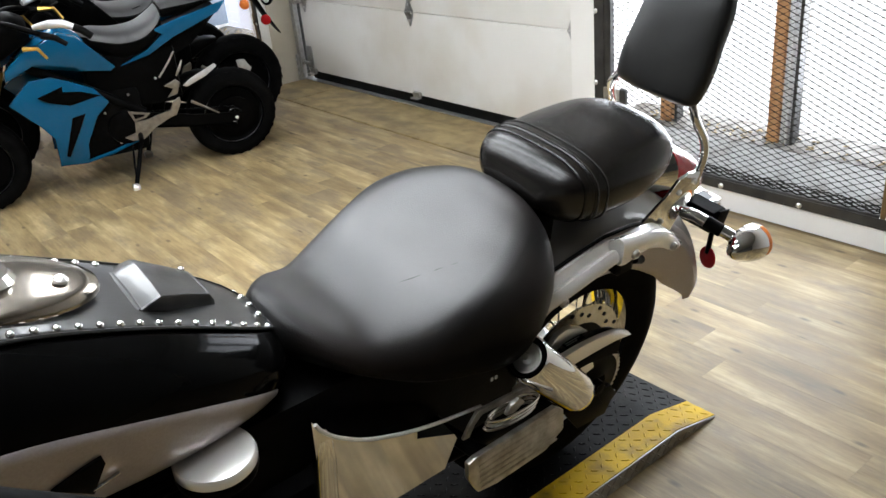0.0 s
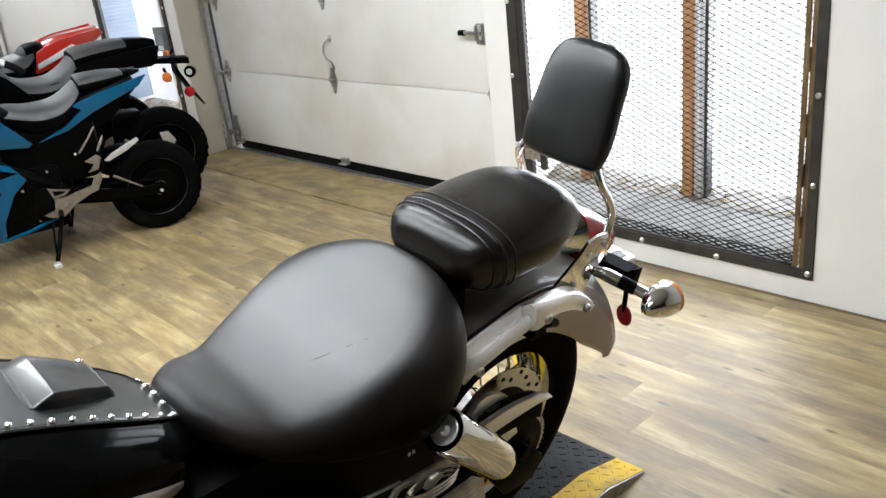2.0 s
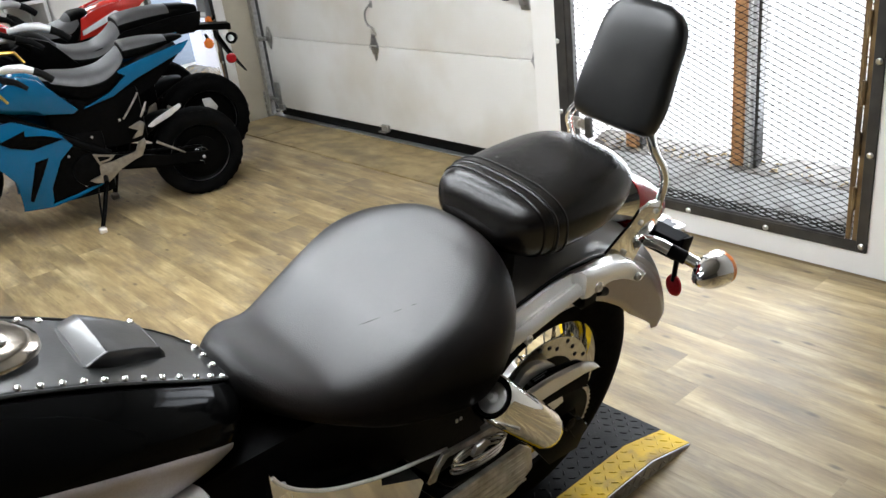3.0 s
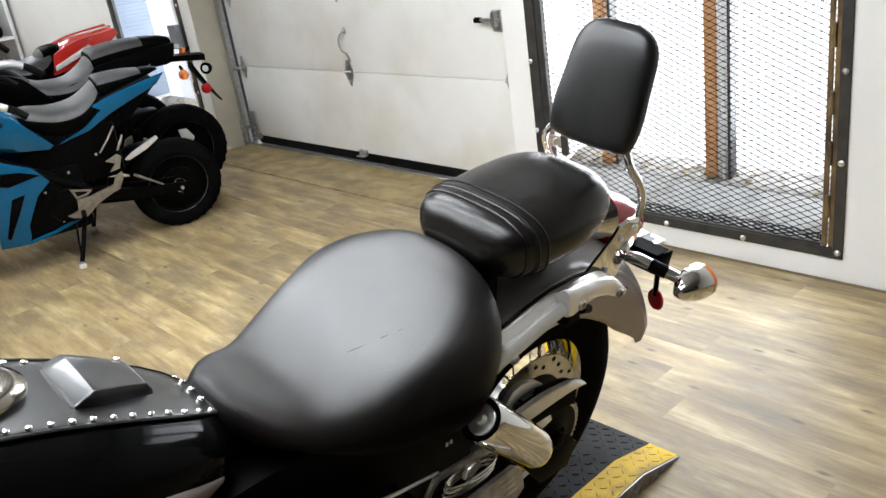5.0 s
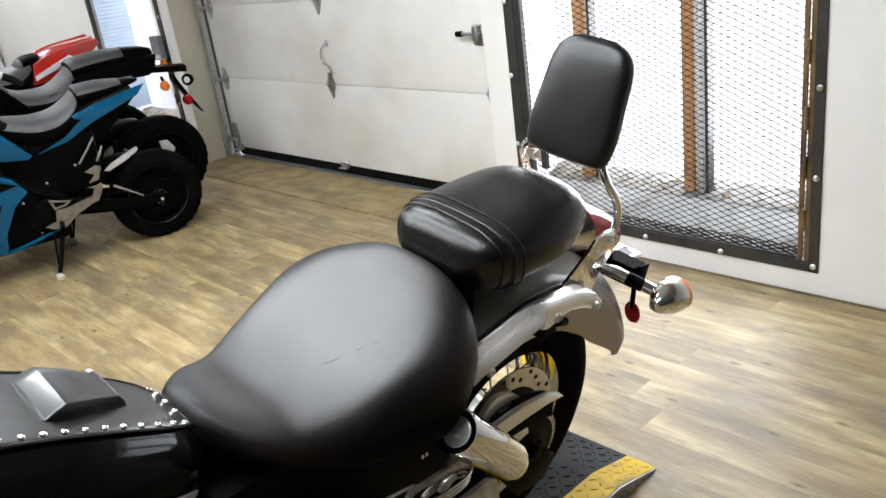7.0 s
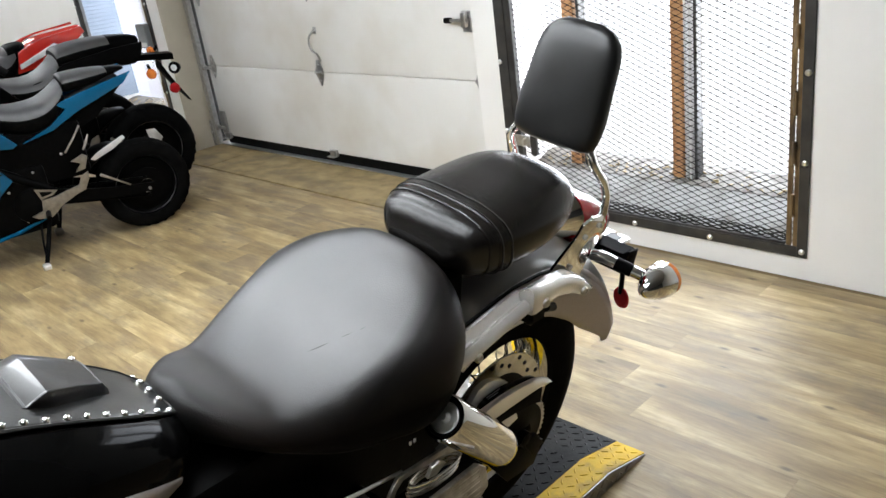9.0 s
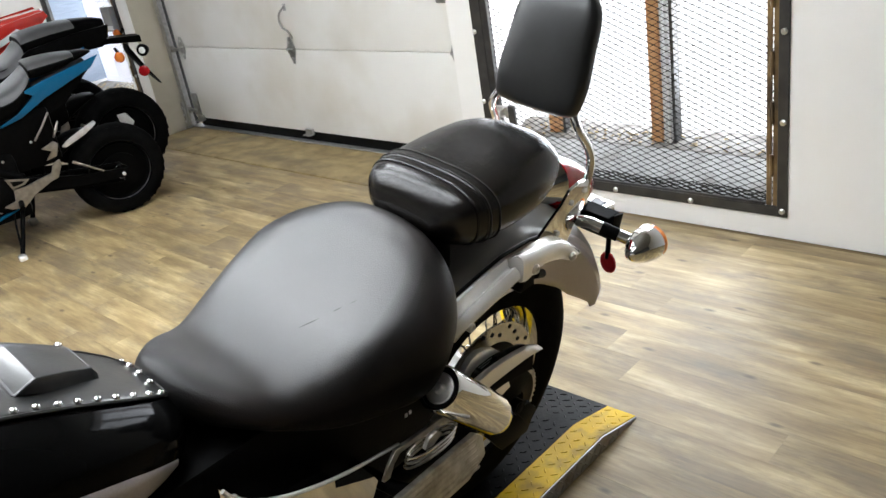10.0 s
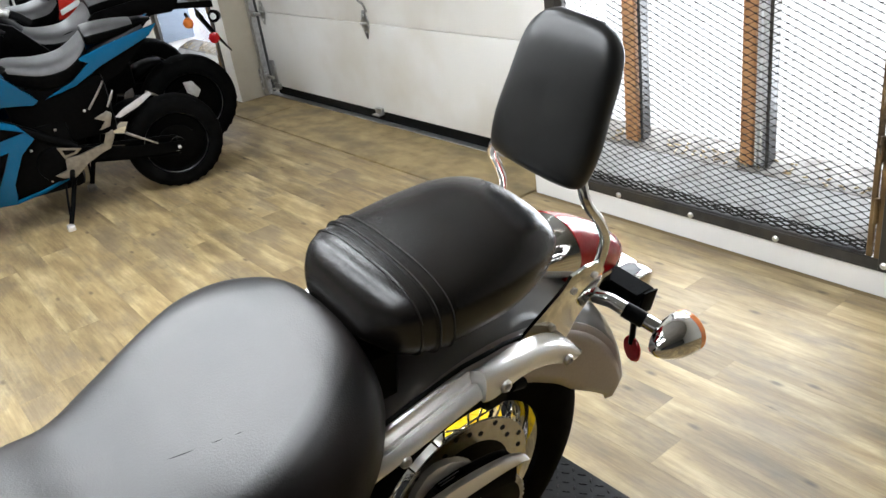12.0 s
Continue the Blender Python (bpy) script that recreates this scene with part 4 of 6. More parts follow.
# swing arm, caliper, guard
part("swing_arm", tube([(0.98, -0.115, 0.36), (1.2, -0.125, 0.345), (1.44, -0.125, 0.322)], 0.022, 14), BLACKMETAL, bike, "satin black swing arm")
part("swing_arm", tube([(0.98, 0.115, 0.36), (1.2, 0.125, 0.345), (1.44, 0.125, 0.322)], 0.022, 14), BLACKMETAL, bike, "satin black swing arm")
part("axle_block", plate([(1.335, 0.414), (1.404, 0.412), (1.418, 0.372), (1.362, 0.362)], 0.010, Matrix.Translation((0, -0.128, 0)), bevel=0.002), CHROME_SAT, bike, "bright chain adjuster plate")
BLADE = lerp_rows([(1.18, 0.418, 0.452), (1.24, 0.426, 0.462), (1.30, 0.430, 0.468), (1.358, 0.431, 0.469), (1.416, 0.430, 0.463), (1.466, 0.427, 0.452), (1.495, 0.421, 0.438), (1.508, 0.420, 0.428)], 5)
part("chain_guard", loft([[(x, -0.136, a), (x, -0.143, a + 0.002), (x, -0.146, (a + b) / 2), (x, -0.141, b - 0.002), (x, -0.134, b), (x, -0.128, b - 0.003), (x, -0.132, (a + b) / 2)] for x, a, b in BLADE]), CHROME_SAT, bike, "chrome chain guard blade", smooth=50)
blade = [(x, b - 0.006, 0) for x, a, b in BLADE]
part("inner_guard", loft([[(x, -0.138, z - 0.06), (x, -0.138, z - 0.02), (x, -0.132, z - 0.010), (x, -0.120, z - 0.004), (x, -0.104, z - 0.008), (x, -0.096, z - 0.018), (x, -0.094, z - 0.06)] for x, z, h in blade[12:-7]]), BLACKPLASTIC, bike, "black guard with a small warning sticker")
lab = part("warning_label", box(1.33, 1.385, -0.121, -0.099, 0.462, 0.4628), BLACKPAINT, bike, "small black warning sticker with pale lines")
for k in range(4):
    part("printed_line", box(1.336, 1.336 + (0.03, 0.042, 0.036, 0.02)[k], -0.118 + 0.005 * k, -0.1165 + 0.005 * k, 0.4629, 0.4632), GREYBOX, lab)
part("caliper", plate([(1.285, 0.446), (1.296, 0.469), (1.317, 0.491), (1.34, 0.496), (1.363, 0.490), (1.39, 0.475), (1.411, 0.456), (1.39, 0.461), (1.364, 0.464), (1.34, 0.462), (1.319, 0.455), (1.30, 0.438)], 0.014, Matrix.Translation((0, -0.102, 0)), bevel=0.003), CHROME_SAT, bike, "polished crescent guard over the brake")
PX, PZ = 1.438, 0.3055
teeth = [(0.089 if k % 4 in (1, 2) else 0.084, 2 * math.pi * k / 176) for k in range(176)]
pulley = part("drive_pulley", loft([[(PX + r * math.cos(a), y, PZ + r * math.sin(a)) for r, a in teeth] for y in (-0.122, -0.104)]), STEEL, bike, "toothed rear drive pulley", smooth=20)
part("pulley_face", lathe([(0.0, 0.004), (0.03, 0.004), (0.04, 0.0), (0.076, 0.0), (0.078, -0.004)], 40, m=wheel_m(PX, PZ, -0.1235)), BLACKMETAL, pulley)
part("axle_cap", lathe([(0.018, 0.0), (0.018, 0.012), (0.012, 0.018), (0.0, 0.019)], 18, m=wheel_m(PX, PZ, -0.128)), BLACKMETAL, pulley)
# black plate added to hide the pulley's lower teeth in darkness
part("lower_guard", plate([(1.33, 0.30), (1.39, 0.215), (1.48, 0.205), (1.505, 0.262), (1.44, 0.285)], 0.008, Matrix.Translation((0, -0.137, 0)), bevel=0.002), BLACKMETAL, bike)
part("bracket", plate([(1.40, 0.32), (1.45, 0.312), (1.478, 0.27), (1.44, 0.258)], 0.012, Matrix.Translation((0, -0.152, 0)), bevel=0.002), BLACKMETAL, bike)

# chrome canister under the seat
cm = rot_to((1.116, -0.211, 0.618), (1.272, -0.212, 0.444))
can = part("chrome_canister", lathe([(0.032, 0.002), (0.034, -0.003), (0.037, -0.004), (0.040, 0.002), (0.0395, 0.20), (0.037, 0.217), (0.027, 0.228), (0.002, 0.231)], 40, m=cm), CHROME, bike, "chrome canister beside the rear frame")
part("end_ring", lathe([(0.0265, -0.002), (0.028, -0.004), (0.031, -0.004), (0.0325, -0.002), (0.0325, 0.006), (0.0265, 0.004)], 40, m=cm, close=True), BLACKMETAL, can, "black end ring")
part("end_lens", lathe([(0.0, -0.008), (0.006, -0.0075), (0.0075, -0.003), (0.010, 0.001), (0.018, 0.002), (0.0235, -0.001), (0.027, 0.001), (0.027, 0.006)], 32, m=cm), CHROME_SAT, can)
part("screw", lathe([(0.006, 0), (0.006, 0.003), (0.003, 0.004)], 10, m=cm @ Matrix.Translation((0, 0, 0.2)) @ Matrix.Rotation(radians(90), 4, "Y") @ Matrix.Translation((0, 0, 0.038))), BLACKMETAL, can)

# passenger step and coil-like bracket
fb = part("foot_step", plate([(-0.106, 0.0), (-0.09, -0.034), (-0.05, -0.040), (0.06, -0.038), (0.106, -0.016), (0.107, 0.022), (0.09, 0.036), (-0.088, 0.034), (-0.104, 0.030)], 0.012, bevel=0.003), STEEL, bike, "ribbed steel passenger step")
fb.matrix_local = pose(1.05, -0.270, 0.500, -12, 0, 0)
for i in range(6):
    part("rib", box(-0.085, 0.088, -0.0074, -0.0055, -0.028 + 0.0108 * i - 0.0026, -0.028 + 0.0108 * i + 0.0026, 0.0012), STEEL, fb)
part("frame_bracket", plate([(0.976, 0.522), (0.988, 0.548), (1.004, 0.571), (1.118, 0.562), (1.156, 0.523), (1.146, 0.519), (1.114, 0.551), (1.014, 0.558), (1.0, 0.544), (0.990, 0.520)], 0.006, Matrix.Translation((0, -0.218, 0)), bevel=0.001), STEEL, bike, "bent plated frame bracket")
for i in range(3):
    part("coil", tube([(1.066 + 0.003 * i + 0.056 * math.cos(t), -0.234 + 0.014 * math.sin(t), 0.534 + 0.008 * i - 0.004 * math.cos(t)) for t in [2 * math.pi * j / 28 for j in range(28)]], 0.0028, 8, closed=True), CHROME, bike, "bright coil of plated tube")
part("coil_clip", plate([(1.05, 0.548), (1.06, 0.566), (1.078, 0.570), (1.092, 0.556), (1.07, 0.544)], 0.008, Matrix.Translation((0, -0.236, 0)), bevel=0.002), STEEL, bike)
part("step_arm", tube([(1.0, -0.1, 0.46), (1.02, -0.2, 0.455), (1.06, -0.262, 0.45)], 0.014), BLACKMETAL, bike)

# chrome side cover and frame under the seat
for s in (-1, 1):
    part("side_cover", loft([[(x, s * (y - k), z) for x, y, z in ((0.728, 0.178, 0.686), (0.742, 0.186, 0.660), (0.770, 0.189, 0.634), (0.822, 0.19, 0.600), (0.905, 0.19, 0.566), (0.906, 0.19, 0.546), (0.984, 0.19, 0.506), (0.991, 0.19, 0.492), (0.968, 0.19, 0.432), (0.868, 0.189, 0.43), (0.80, 0.187, 0.415), (0.77, 0.184, 0.41), (0.738, 0.18, 0.48))] for k in (0.0, 0.04)]), CHROME, bike, "chrome side cover", smooth=30)
    part("cover_bead", tube(smooth_path([(0.730, s * 0.184, 0.684), (0.742, s * 0.187, 0.664), (0.770, s * 0.191, 0.638), (0.825, s * 0.192, 0.602), (0.92, s * 0.192, 0.565), (1.038, s * 0.192, 0.539)]), 0.0032, 8), CHROME_SAT, bike, "bright bead along the side cover")
part("cover_roll", tube([(0.748, -0.178, 0.655), (0.748, -0.176, 0.642), (0.748, -0.174, 0.60), (0.748, -0.173, 0.40)], [0.004, 0.013, 0.0175, 0.018], 20), CHROME, bike, "rounded chrome edge of the side cover")
part("frame_tunnel", box(0.62, 1.22, -0.115, 0.115, 0.36, 0.66, 0.03, seg=2), BLACKMETAL, bike)
part("engine", box(0.30, 0.84, -0.15, 0.15, 0.14, 0.52, 0.04, seg=2), BLACKMETAL, bike, "dark engine block with finned cylinders")
for i in range(9):
    part("cylinder_fin", box(0.36, 0.60, -0.13, 0.13, 0.50 + 0.018 * i, 0.508 + 0.018 * i, 0.003), BLACKMETAL, bike)
part("exhaust", tube([(0.5, 0.2, 0.2), (0.9, 0.21, 0.2), (1.5, 0.21, 0.24), (1.75, 0.21, 0.26)], 0.042, 16), CHROME, bike, "chrome exhaust pipe")
cap = part("air_cover", lathe([(0.0, 0.008), (0.044, 0.008), (0.052, 0.006), (0.055, 0.001), (0.055, -0.008)], 44, m=rot_to((0.598, -0.152, 0.684), (0.598, -0.142, 0.790))), CHROME_SAT, bike, "round chrome cover under the tank")
part("trim_ring", lathe([(0.044, -0.012), (0.053, -0.012), (0.055, -0.018), (0.053, -0.026), (0.044, -0.026)], 36, m=rot_to((0.598, -0.152, 0.684), (0.598, -0.142, 0.790)), close=True), BLACKMETAL, cap)

# fuel tank, two colours
TANK = [(0.02, 0.06, 0.93, 0.80, 0.9, 0.0), (0.06, 0.11, 0.955, 0.75, 0.8, 0.0), (0.15, 0.155, 0.968, 0.71, 0.7, 0.0), (0.28, 0.172, 0.965, 0.685, 0.66, 0.0), (0.40, 0.173, 0.945, 0.672, 0.66, 0.0), (0.52, 0.166, 0.893, 0.665, 0.66, 0.0),
        (0.62, 0.150, 0.842, 0.662, 0.68, 0.0), (0.70, 0.122, 0.793, 0.66, 0.74, 0.0), (0.74, 0.093, 0.762, 0.665, 0.85, 0.0), (0.762, 0.05, 0.737, 0.685, 0.9, 0.0)]
tank = part("fuel_tank", cushion(TANK, 6, 56), BLACKPAINT, bike, "gloss black fuel tank with silver lower panel", smooth=60)


def skin(rows, xa, xb, fa, fb, grow, nx=24, na=16):
    """A sheet that hugs a cushion between two angles (degrees, as functions of x)."""
    rings = []
    table = lerp_rows(rows, 12)
    for i in range(nx + 1):
        x = xa + (xb - xa) * i / nx
        for a, b in zip(table, table[1:]):
            if a[0] <= x <= b[0]:
                f = (x - a[0]) / max(1e-9, b[0] - a[0])
                w, top, bot, sq = [p + (q - p) * f for p, q in zip(a[1:5], b[1:5])]
                break
        t0, t1 = radians(fa(x)), radians(fb(x))
        rings.append([(x, (w + grow) * spow(math.cos(t), sq), (top + bot) / 2 + ((top - bot) / 2 + grow) * spow(math.sin(t), sq)) for t in [t0 + (t1 - t0) * j / na for j in range(na + 1)]])
    return rings


for s in (-1, 1):
    top_edge = lambda x: 10 - 15 * ((x - 0.30) / 0.42) ** 3 - 55 * (max(0.0, x - 0.695) / 0.043) ** 3 if x > 0.30 else 10
    rings = skin(TANK, 0.16, 0.738, lambda x: -75.0, top_edge, 0.0012)
    if s < 0:
        rings = [[(x, -y, z) for x, y, z in r] for r in rings]
    shell("lower_panel", loft(rings, False, False), MAUVE, tank, 0.001, "silver painted lower panel")
em = part("tank_emblem", plate([(0.405, 0.782), (0.440, 0.793), (0.464, 0.798), (0.466, 0.786), (0.446, 0.747)], 0.004, Matrix.Translation((0, -0.1755, 0)), bevel=0.001), BLACKPAINT, tank, "small black and chrome tank emblem")
part("emblem_bar", tube([(0.446, -0.1765, 0.754), (0.478, -0.1745, 0.760)], 0.0022, 6), CHROME, em)

# leather tank bib with studs, pouch and filler console


def bib_half(x):
    return 21.2 + 190 * (max(x, 0.37) - 0.55) ** 2


rings = skin(TANK, 0.12, 0.750, lambda x: 90 - bib_half(x), lambda x: 90 + bib_half(x), 0.003)
bib = shell("tank_bib", loft(rings, False, False), BIBLEATHER, tank, 0.003, "black leather tank bib with chrome studs")
STUD = finish(lathe([(0.0055, -0.001), (0.0055, 0.0008), (0.004, 0.0032), (0.0015, 0.0042), (0.0, 0.0044)], 10))
STUD.materials.append(CHROME)
def stud_at(p, nrm):
    st = part("stud", STUD, CHROME, bib)
    st.matrix_local = rot_to(p, Vector(p) + Vector(nrm))
for k, x in enumerate([0.722 - 0.0228 * i for i in range(18)]):
    ring = skin(TANK, x, x + 0.0001, lambda q: 93.5 - bib_half(q), lambda q: 86.5 + bib_half(q), 0.0048, 1, 2)[0]
    for side in ((2,) if k < 7 else (0, 2)):
        p = ring[side]
        stud_at(p, (0, p[1] * 4, 1))
for k in range(5):
    y = -0.043 + 0.0272 * k
    stud_at((0.744, y, 0.712 + 0.050 * (1 - (abs(y) / 0.092) ** 2.35) ** 0.43), (0.5, y * 4, 1))
binding = skin(TANK, 0.12, 0.750, lambda x: 90 - bib_half(x), lambda x: 90 + bib_half(x), 0.0045)
for j in (0, -1):
    part("binding", tube([r[j] for r in binding], 0.0028, 6), BIBLEATHER, bib)
part("binding", tube([p for p in binding[-1]], 0.0028, 6), BIBLEATHER, bib)
# wedge-shaped pouch on the bib
pr = []
for x, up, ya, yb in [(0.566, -0.002, -0.046, 0.080), (0.573, 0.005, -0.047, 0.080), (0.602, 0.028, -0.046, 0.060), (0.608, 0.028, -0.045, 0.058), (0.64, 0.021, -0.032, 0.062), (0.674, 0.012, -0.018, 0.066), (0.680, 0.002, -0.016, 0.066)]:
    zt, c, h = 0.867 - 0.47 * (x - 0.572), (ya + yb) / 2, (yb - ya) / 2
    pr.append([(x, c + h * v, zt - 5.0 * max(0.0, abs(c + h * v) - 0.02) ** 2 + (up if abs(v) < 1 else -0.014)) for v in (-1, -0.985, -0.93, -0.5, 0.0, 0.5, 0.93, 0.985, 1)])
pouch = shell("pouch", loft(pr, False, False), BIBLEATHER, bib, 0.003, "small wedge-shaped leather pouch with a flap", 20)
part("pouch_seam", tube([pr[1][k] for k in range(1, 8)], 0.0042, 8), BIBLEATHER, pouch)
part("pouch_edge", tube([pr[-2][k] for k in range(1, 8)], 0.0022, 8), BIBLEATHER, pouch)
part("pouch_edge", tube([r[1] for r in pr[1:-1]], 0.0022, 8), BIBLEATHER, pouch)
part("snap", STUD, CHROME, pouch).matrix_local = Matrix.Translation((0.668, 0.058, 0.831))
# filler console
part("filler_console", loft([[(0.40 + r * 0.145 * math.cos(a), r * 0.075 * math.sin(a), 0.948 - 0.28 * (r * 0.145 * math.cos(a)) + z) for a in [2 * math.pi * j / 40 for j in range(40)]] for r, z in ((1.0, -0.008), (0.99, 0.002), (0.9, 0.008), (0.5, 0.011), (0.05, 0.012))]), DULLCHROME, tank, "dull chrome filler console on the tank", smooth=50)
part("filler_cap", lathe([(0.036, 0.0), (0.038, 0.008), (0.03, 0.016), (0.0, 0.018)], 36, m=Matrix.Translation((0.42, 0.0, 0.952)) @ Matrix.Rotation(radians(15), 4, "Y")), CHROME, tank, "chrome filler cap")
part("console_bolt", lathe([(0.009, 0), (0.009, 0.004), (0.005, 0.008), (0, 0.009)], 14, m=Matrix.Translation((0.50, -0.018, 0.93)) @ Matrix.Rotation(radians(15), 4, "Y")), CHROME_SAT, tank)

# tail light, plate lamp, signals
tl = []
for i in range(11):
    f = i / 10
    r = math.sqrt(max(0.0, 1 - (0.93 * f) ** 2.6))
    tl.append([(1.668 + 0.165 * f, 0.066 * r * spow(math.cos(a), 0.8), 0.712 - 0.075 * f + 0.060 * r * spow(math.sin(a), 0.8)) for a in [2 * math.pi * j / 28 for j in range(28)]])
tail = part("tail_light", loft(tl), REDLENS, bike, "red tail light in a chrome shell", smooth=50)
part("chrome_shell", loft([[(1.60 + 0.067 * f, 0.069 * (0.6 + 0.4 * f) * math.cos(a), 0.712 + 0.060 * (0.6 + 0.4 * f) * math.sin(a)) for a in [2 * math.pi * j / 28 for j in range(28)]] for f in (0, 0.3, 0.7, 1.0)]), CHROME, tail)
low = part("tail_lower", box(1.69, 1.80, -0.055, 0.055, 0.585, 0.65, 0.014, seg=2), CHROME, bike, "chrome tail light base")
lamp = part("plate_lamp", box(1.872, 1.945, -0.045, 0.045, 0.525, 0.566, 0.011, seg=2), CHROME, bike, "small number plate lamp housing")
brk = part("plate_bracket", plate([(1.83, 0.545), (1.868, 0.54), (1.88, 0.585), (1.84, 0.592)], 0.004, Matrix.Translation((0, -0.1, 0)), bevel=0.001), BLACKPLASTIC, bike)
pbox = part("plate_box", box(1.825, 1.885, -0.098, 0.09, 0.532, 0.585, 0.008), BLACKPLASTIC, bike, "black plastic number plate bracket")
part("printed_label", box(1.884, 1.928, -0.03, 0.005, 0.5664, 0.5672), GREYBOX, lamp, "small dark printed label")
tail_group = [low, lamp, brk, pbox]
for s in (-1, 1):
    stalk = part("signal_stalk", tube([(1.755, s * 0.045, 0.60), (1.772, s * 0.08, 0.597), (1.80, s * 0.165, 0.575)], 0.0135, 14), CHROME, bike, "chrome indicator stalk")
    part("rubber_sleeve", tube([(1.779, s * 0.105, 0.591), (1.792, s * 0.142, 0.581)], 0.0155, 14), RUBBER, stalk)
    sm = Matrix.Translation((1.812, s * 0.197, 0.566)) @ Matrix.Rotation(radians(90 + 4), 4, "Y") @ Matrix.Scale(1.22, 4)
    body = part("signal", lathe([(0.002, -0.052), (0.012, -0.046), (0.022, -0.03), (0.030, -0.008), (0.033, 0.012), (0.033, 0.018)], 32, m=sm), CHROME, stalk, "chrome bullet indicator with amber lens")
    part("lens", lathe([(0.033, 0.0185), (0.033, 0.028), (0.026, 0.036), (0.012, 0.041), (0.001, 0.042)], 32, m=sm), AMBER, body, "amber lens")
    rf = part("reflector", lathe([(0.024, -0.004), (0.026, 0.0), (0.022, 0.004), (0.001, 0.005)], 28, m=rot_to((1.80, s * 0.122, 0.496), (2.7, s * 0.122 + s * 0.3, 0.45))), REDLENS, bike, "round red reflector")
    part("reflector_stem", tube([(1.80, s * 0.118, 0.506), (1.795, s * 0.118, 0.575)], 0.006), BLACKMETAL, rf)
    tail_group += [stalk, rf]
for ob in tail_group:
    ob.location = (-0.02, 0, -0.003)

# front of the machine, mostly out of view
fw = part("front_wheel", finish(tyre_mesh(0.335, 0.12, 0.22)), TYRE, bike, "front tyre on a wire-spoke wheel", smooth=60)
fw.matrix_local = wheel_m(-0.24, 0.335)
part("rim", lathe([(0.222, -0.045), (0.21, -0.03), (0.205, 0), (0.21, 0.03), (0.222, 0.045), (0.2, 0.02), (0.2, -0.02)], 48, close=True), CHROME, fw)
for s in (-1, 1):
    part("fork_leg", tube([(-0.24, s * 0.1, 0.335), (0.02, s * 0.1, 1.0)], 0.024, 14), CHROME, bike)
part("handlebar", tube(smooth_path([(0.30, -0.348, 1.02), (0.22, -0.34, 1.09), (0.06, -0.2, 1.13), (0.02, 0, 1.08), (0.06, 0.2, 1.13), (0.22, 0.34, 1.09), (0.30, 0.348, 1.02)]), 0.0125, 12), CHROME, bike, "chrome pullback handlebar")
for s in (-1, 1):
    part("grip", tube([(0.24, s * 0.345, 1.075), (0.34, s * 0.35, 0.985), (0.452, s * 0.352, 0.88)], [0.0165, 0.0165, 0.016], 16), RUBBER, bike, "black rubber grip")

# wheels stand on the deck; the rear assembly sits a little further back
REAR = ("sissy_bar", "rear_fender", "rear_wheel", "swing_arm", "bracket", "tail_light", "tail_lower", "plate_lamp", "plate_bracket", "plate_box", "signal_stalk", "reflector")
for ob in bike.children:
    if ob.name.split(".")[0] in REAR:
        ob.location = ob.location + Vector((0.028, 0.015, -0.0165))
fw.location.z -= 0.0165

# ---------------------------------------------------------------- parked bikes; x runs to the rear, y to the right side


def panel(outline, y, thick, bow, side):
    """A moulded panel with the outline (x, z), bowed outwards about its middle height."""
    bm = plate(outline, thick, bevel=0.004)
    zs = [p[1] for p in outline]
    mid, half = (min(zs) + max(zs)) / 2, max(0.01, (max(zs) - min(zs)) / 2)
    for v in bm.verts:
        v.co.y = side * (y + bow * (1 - ((v.co.z - mid) / half) ** 2)) + v.co.y
    return bm


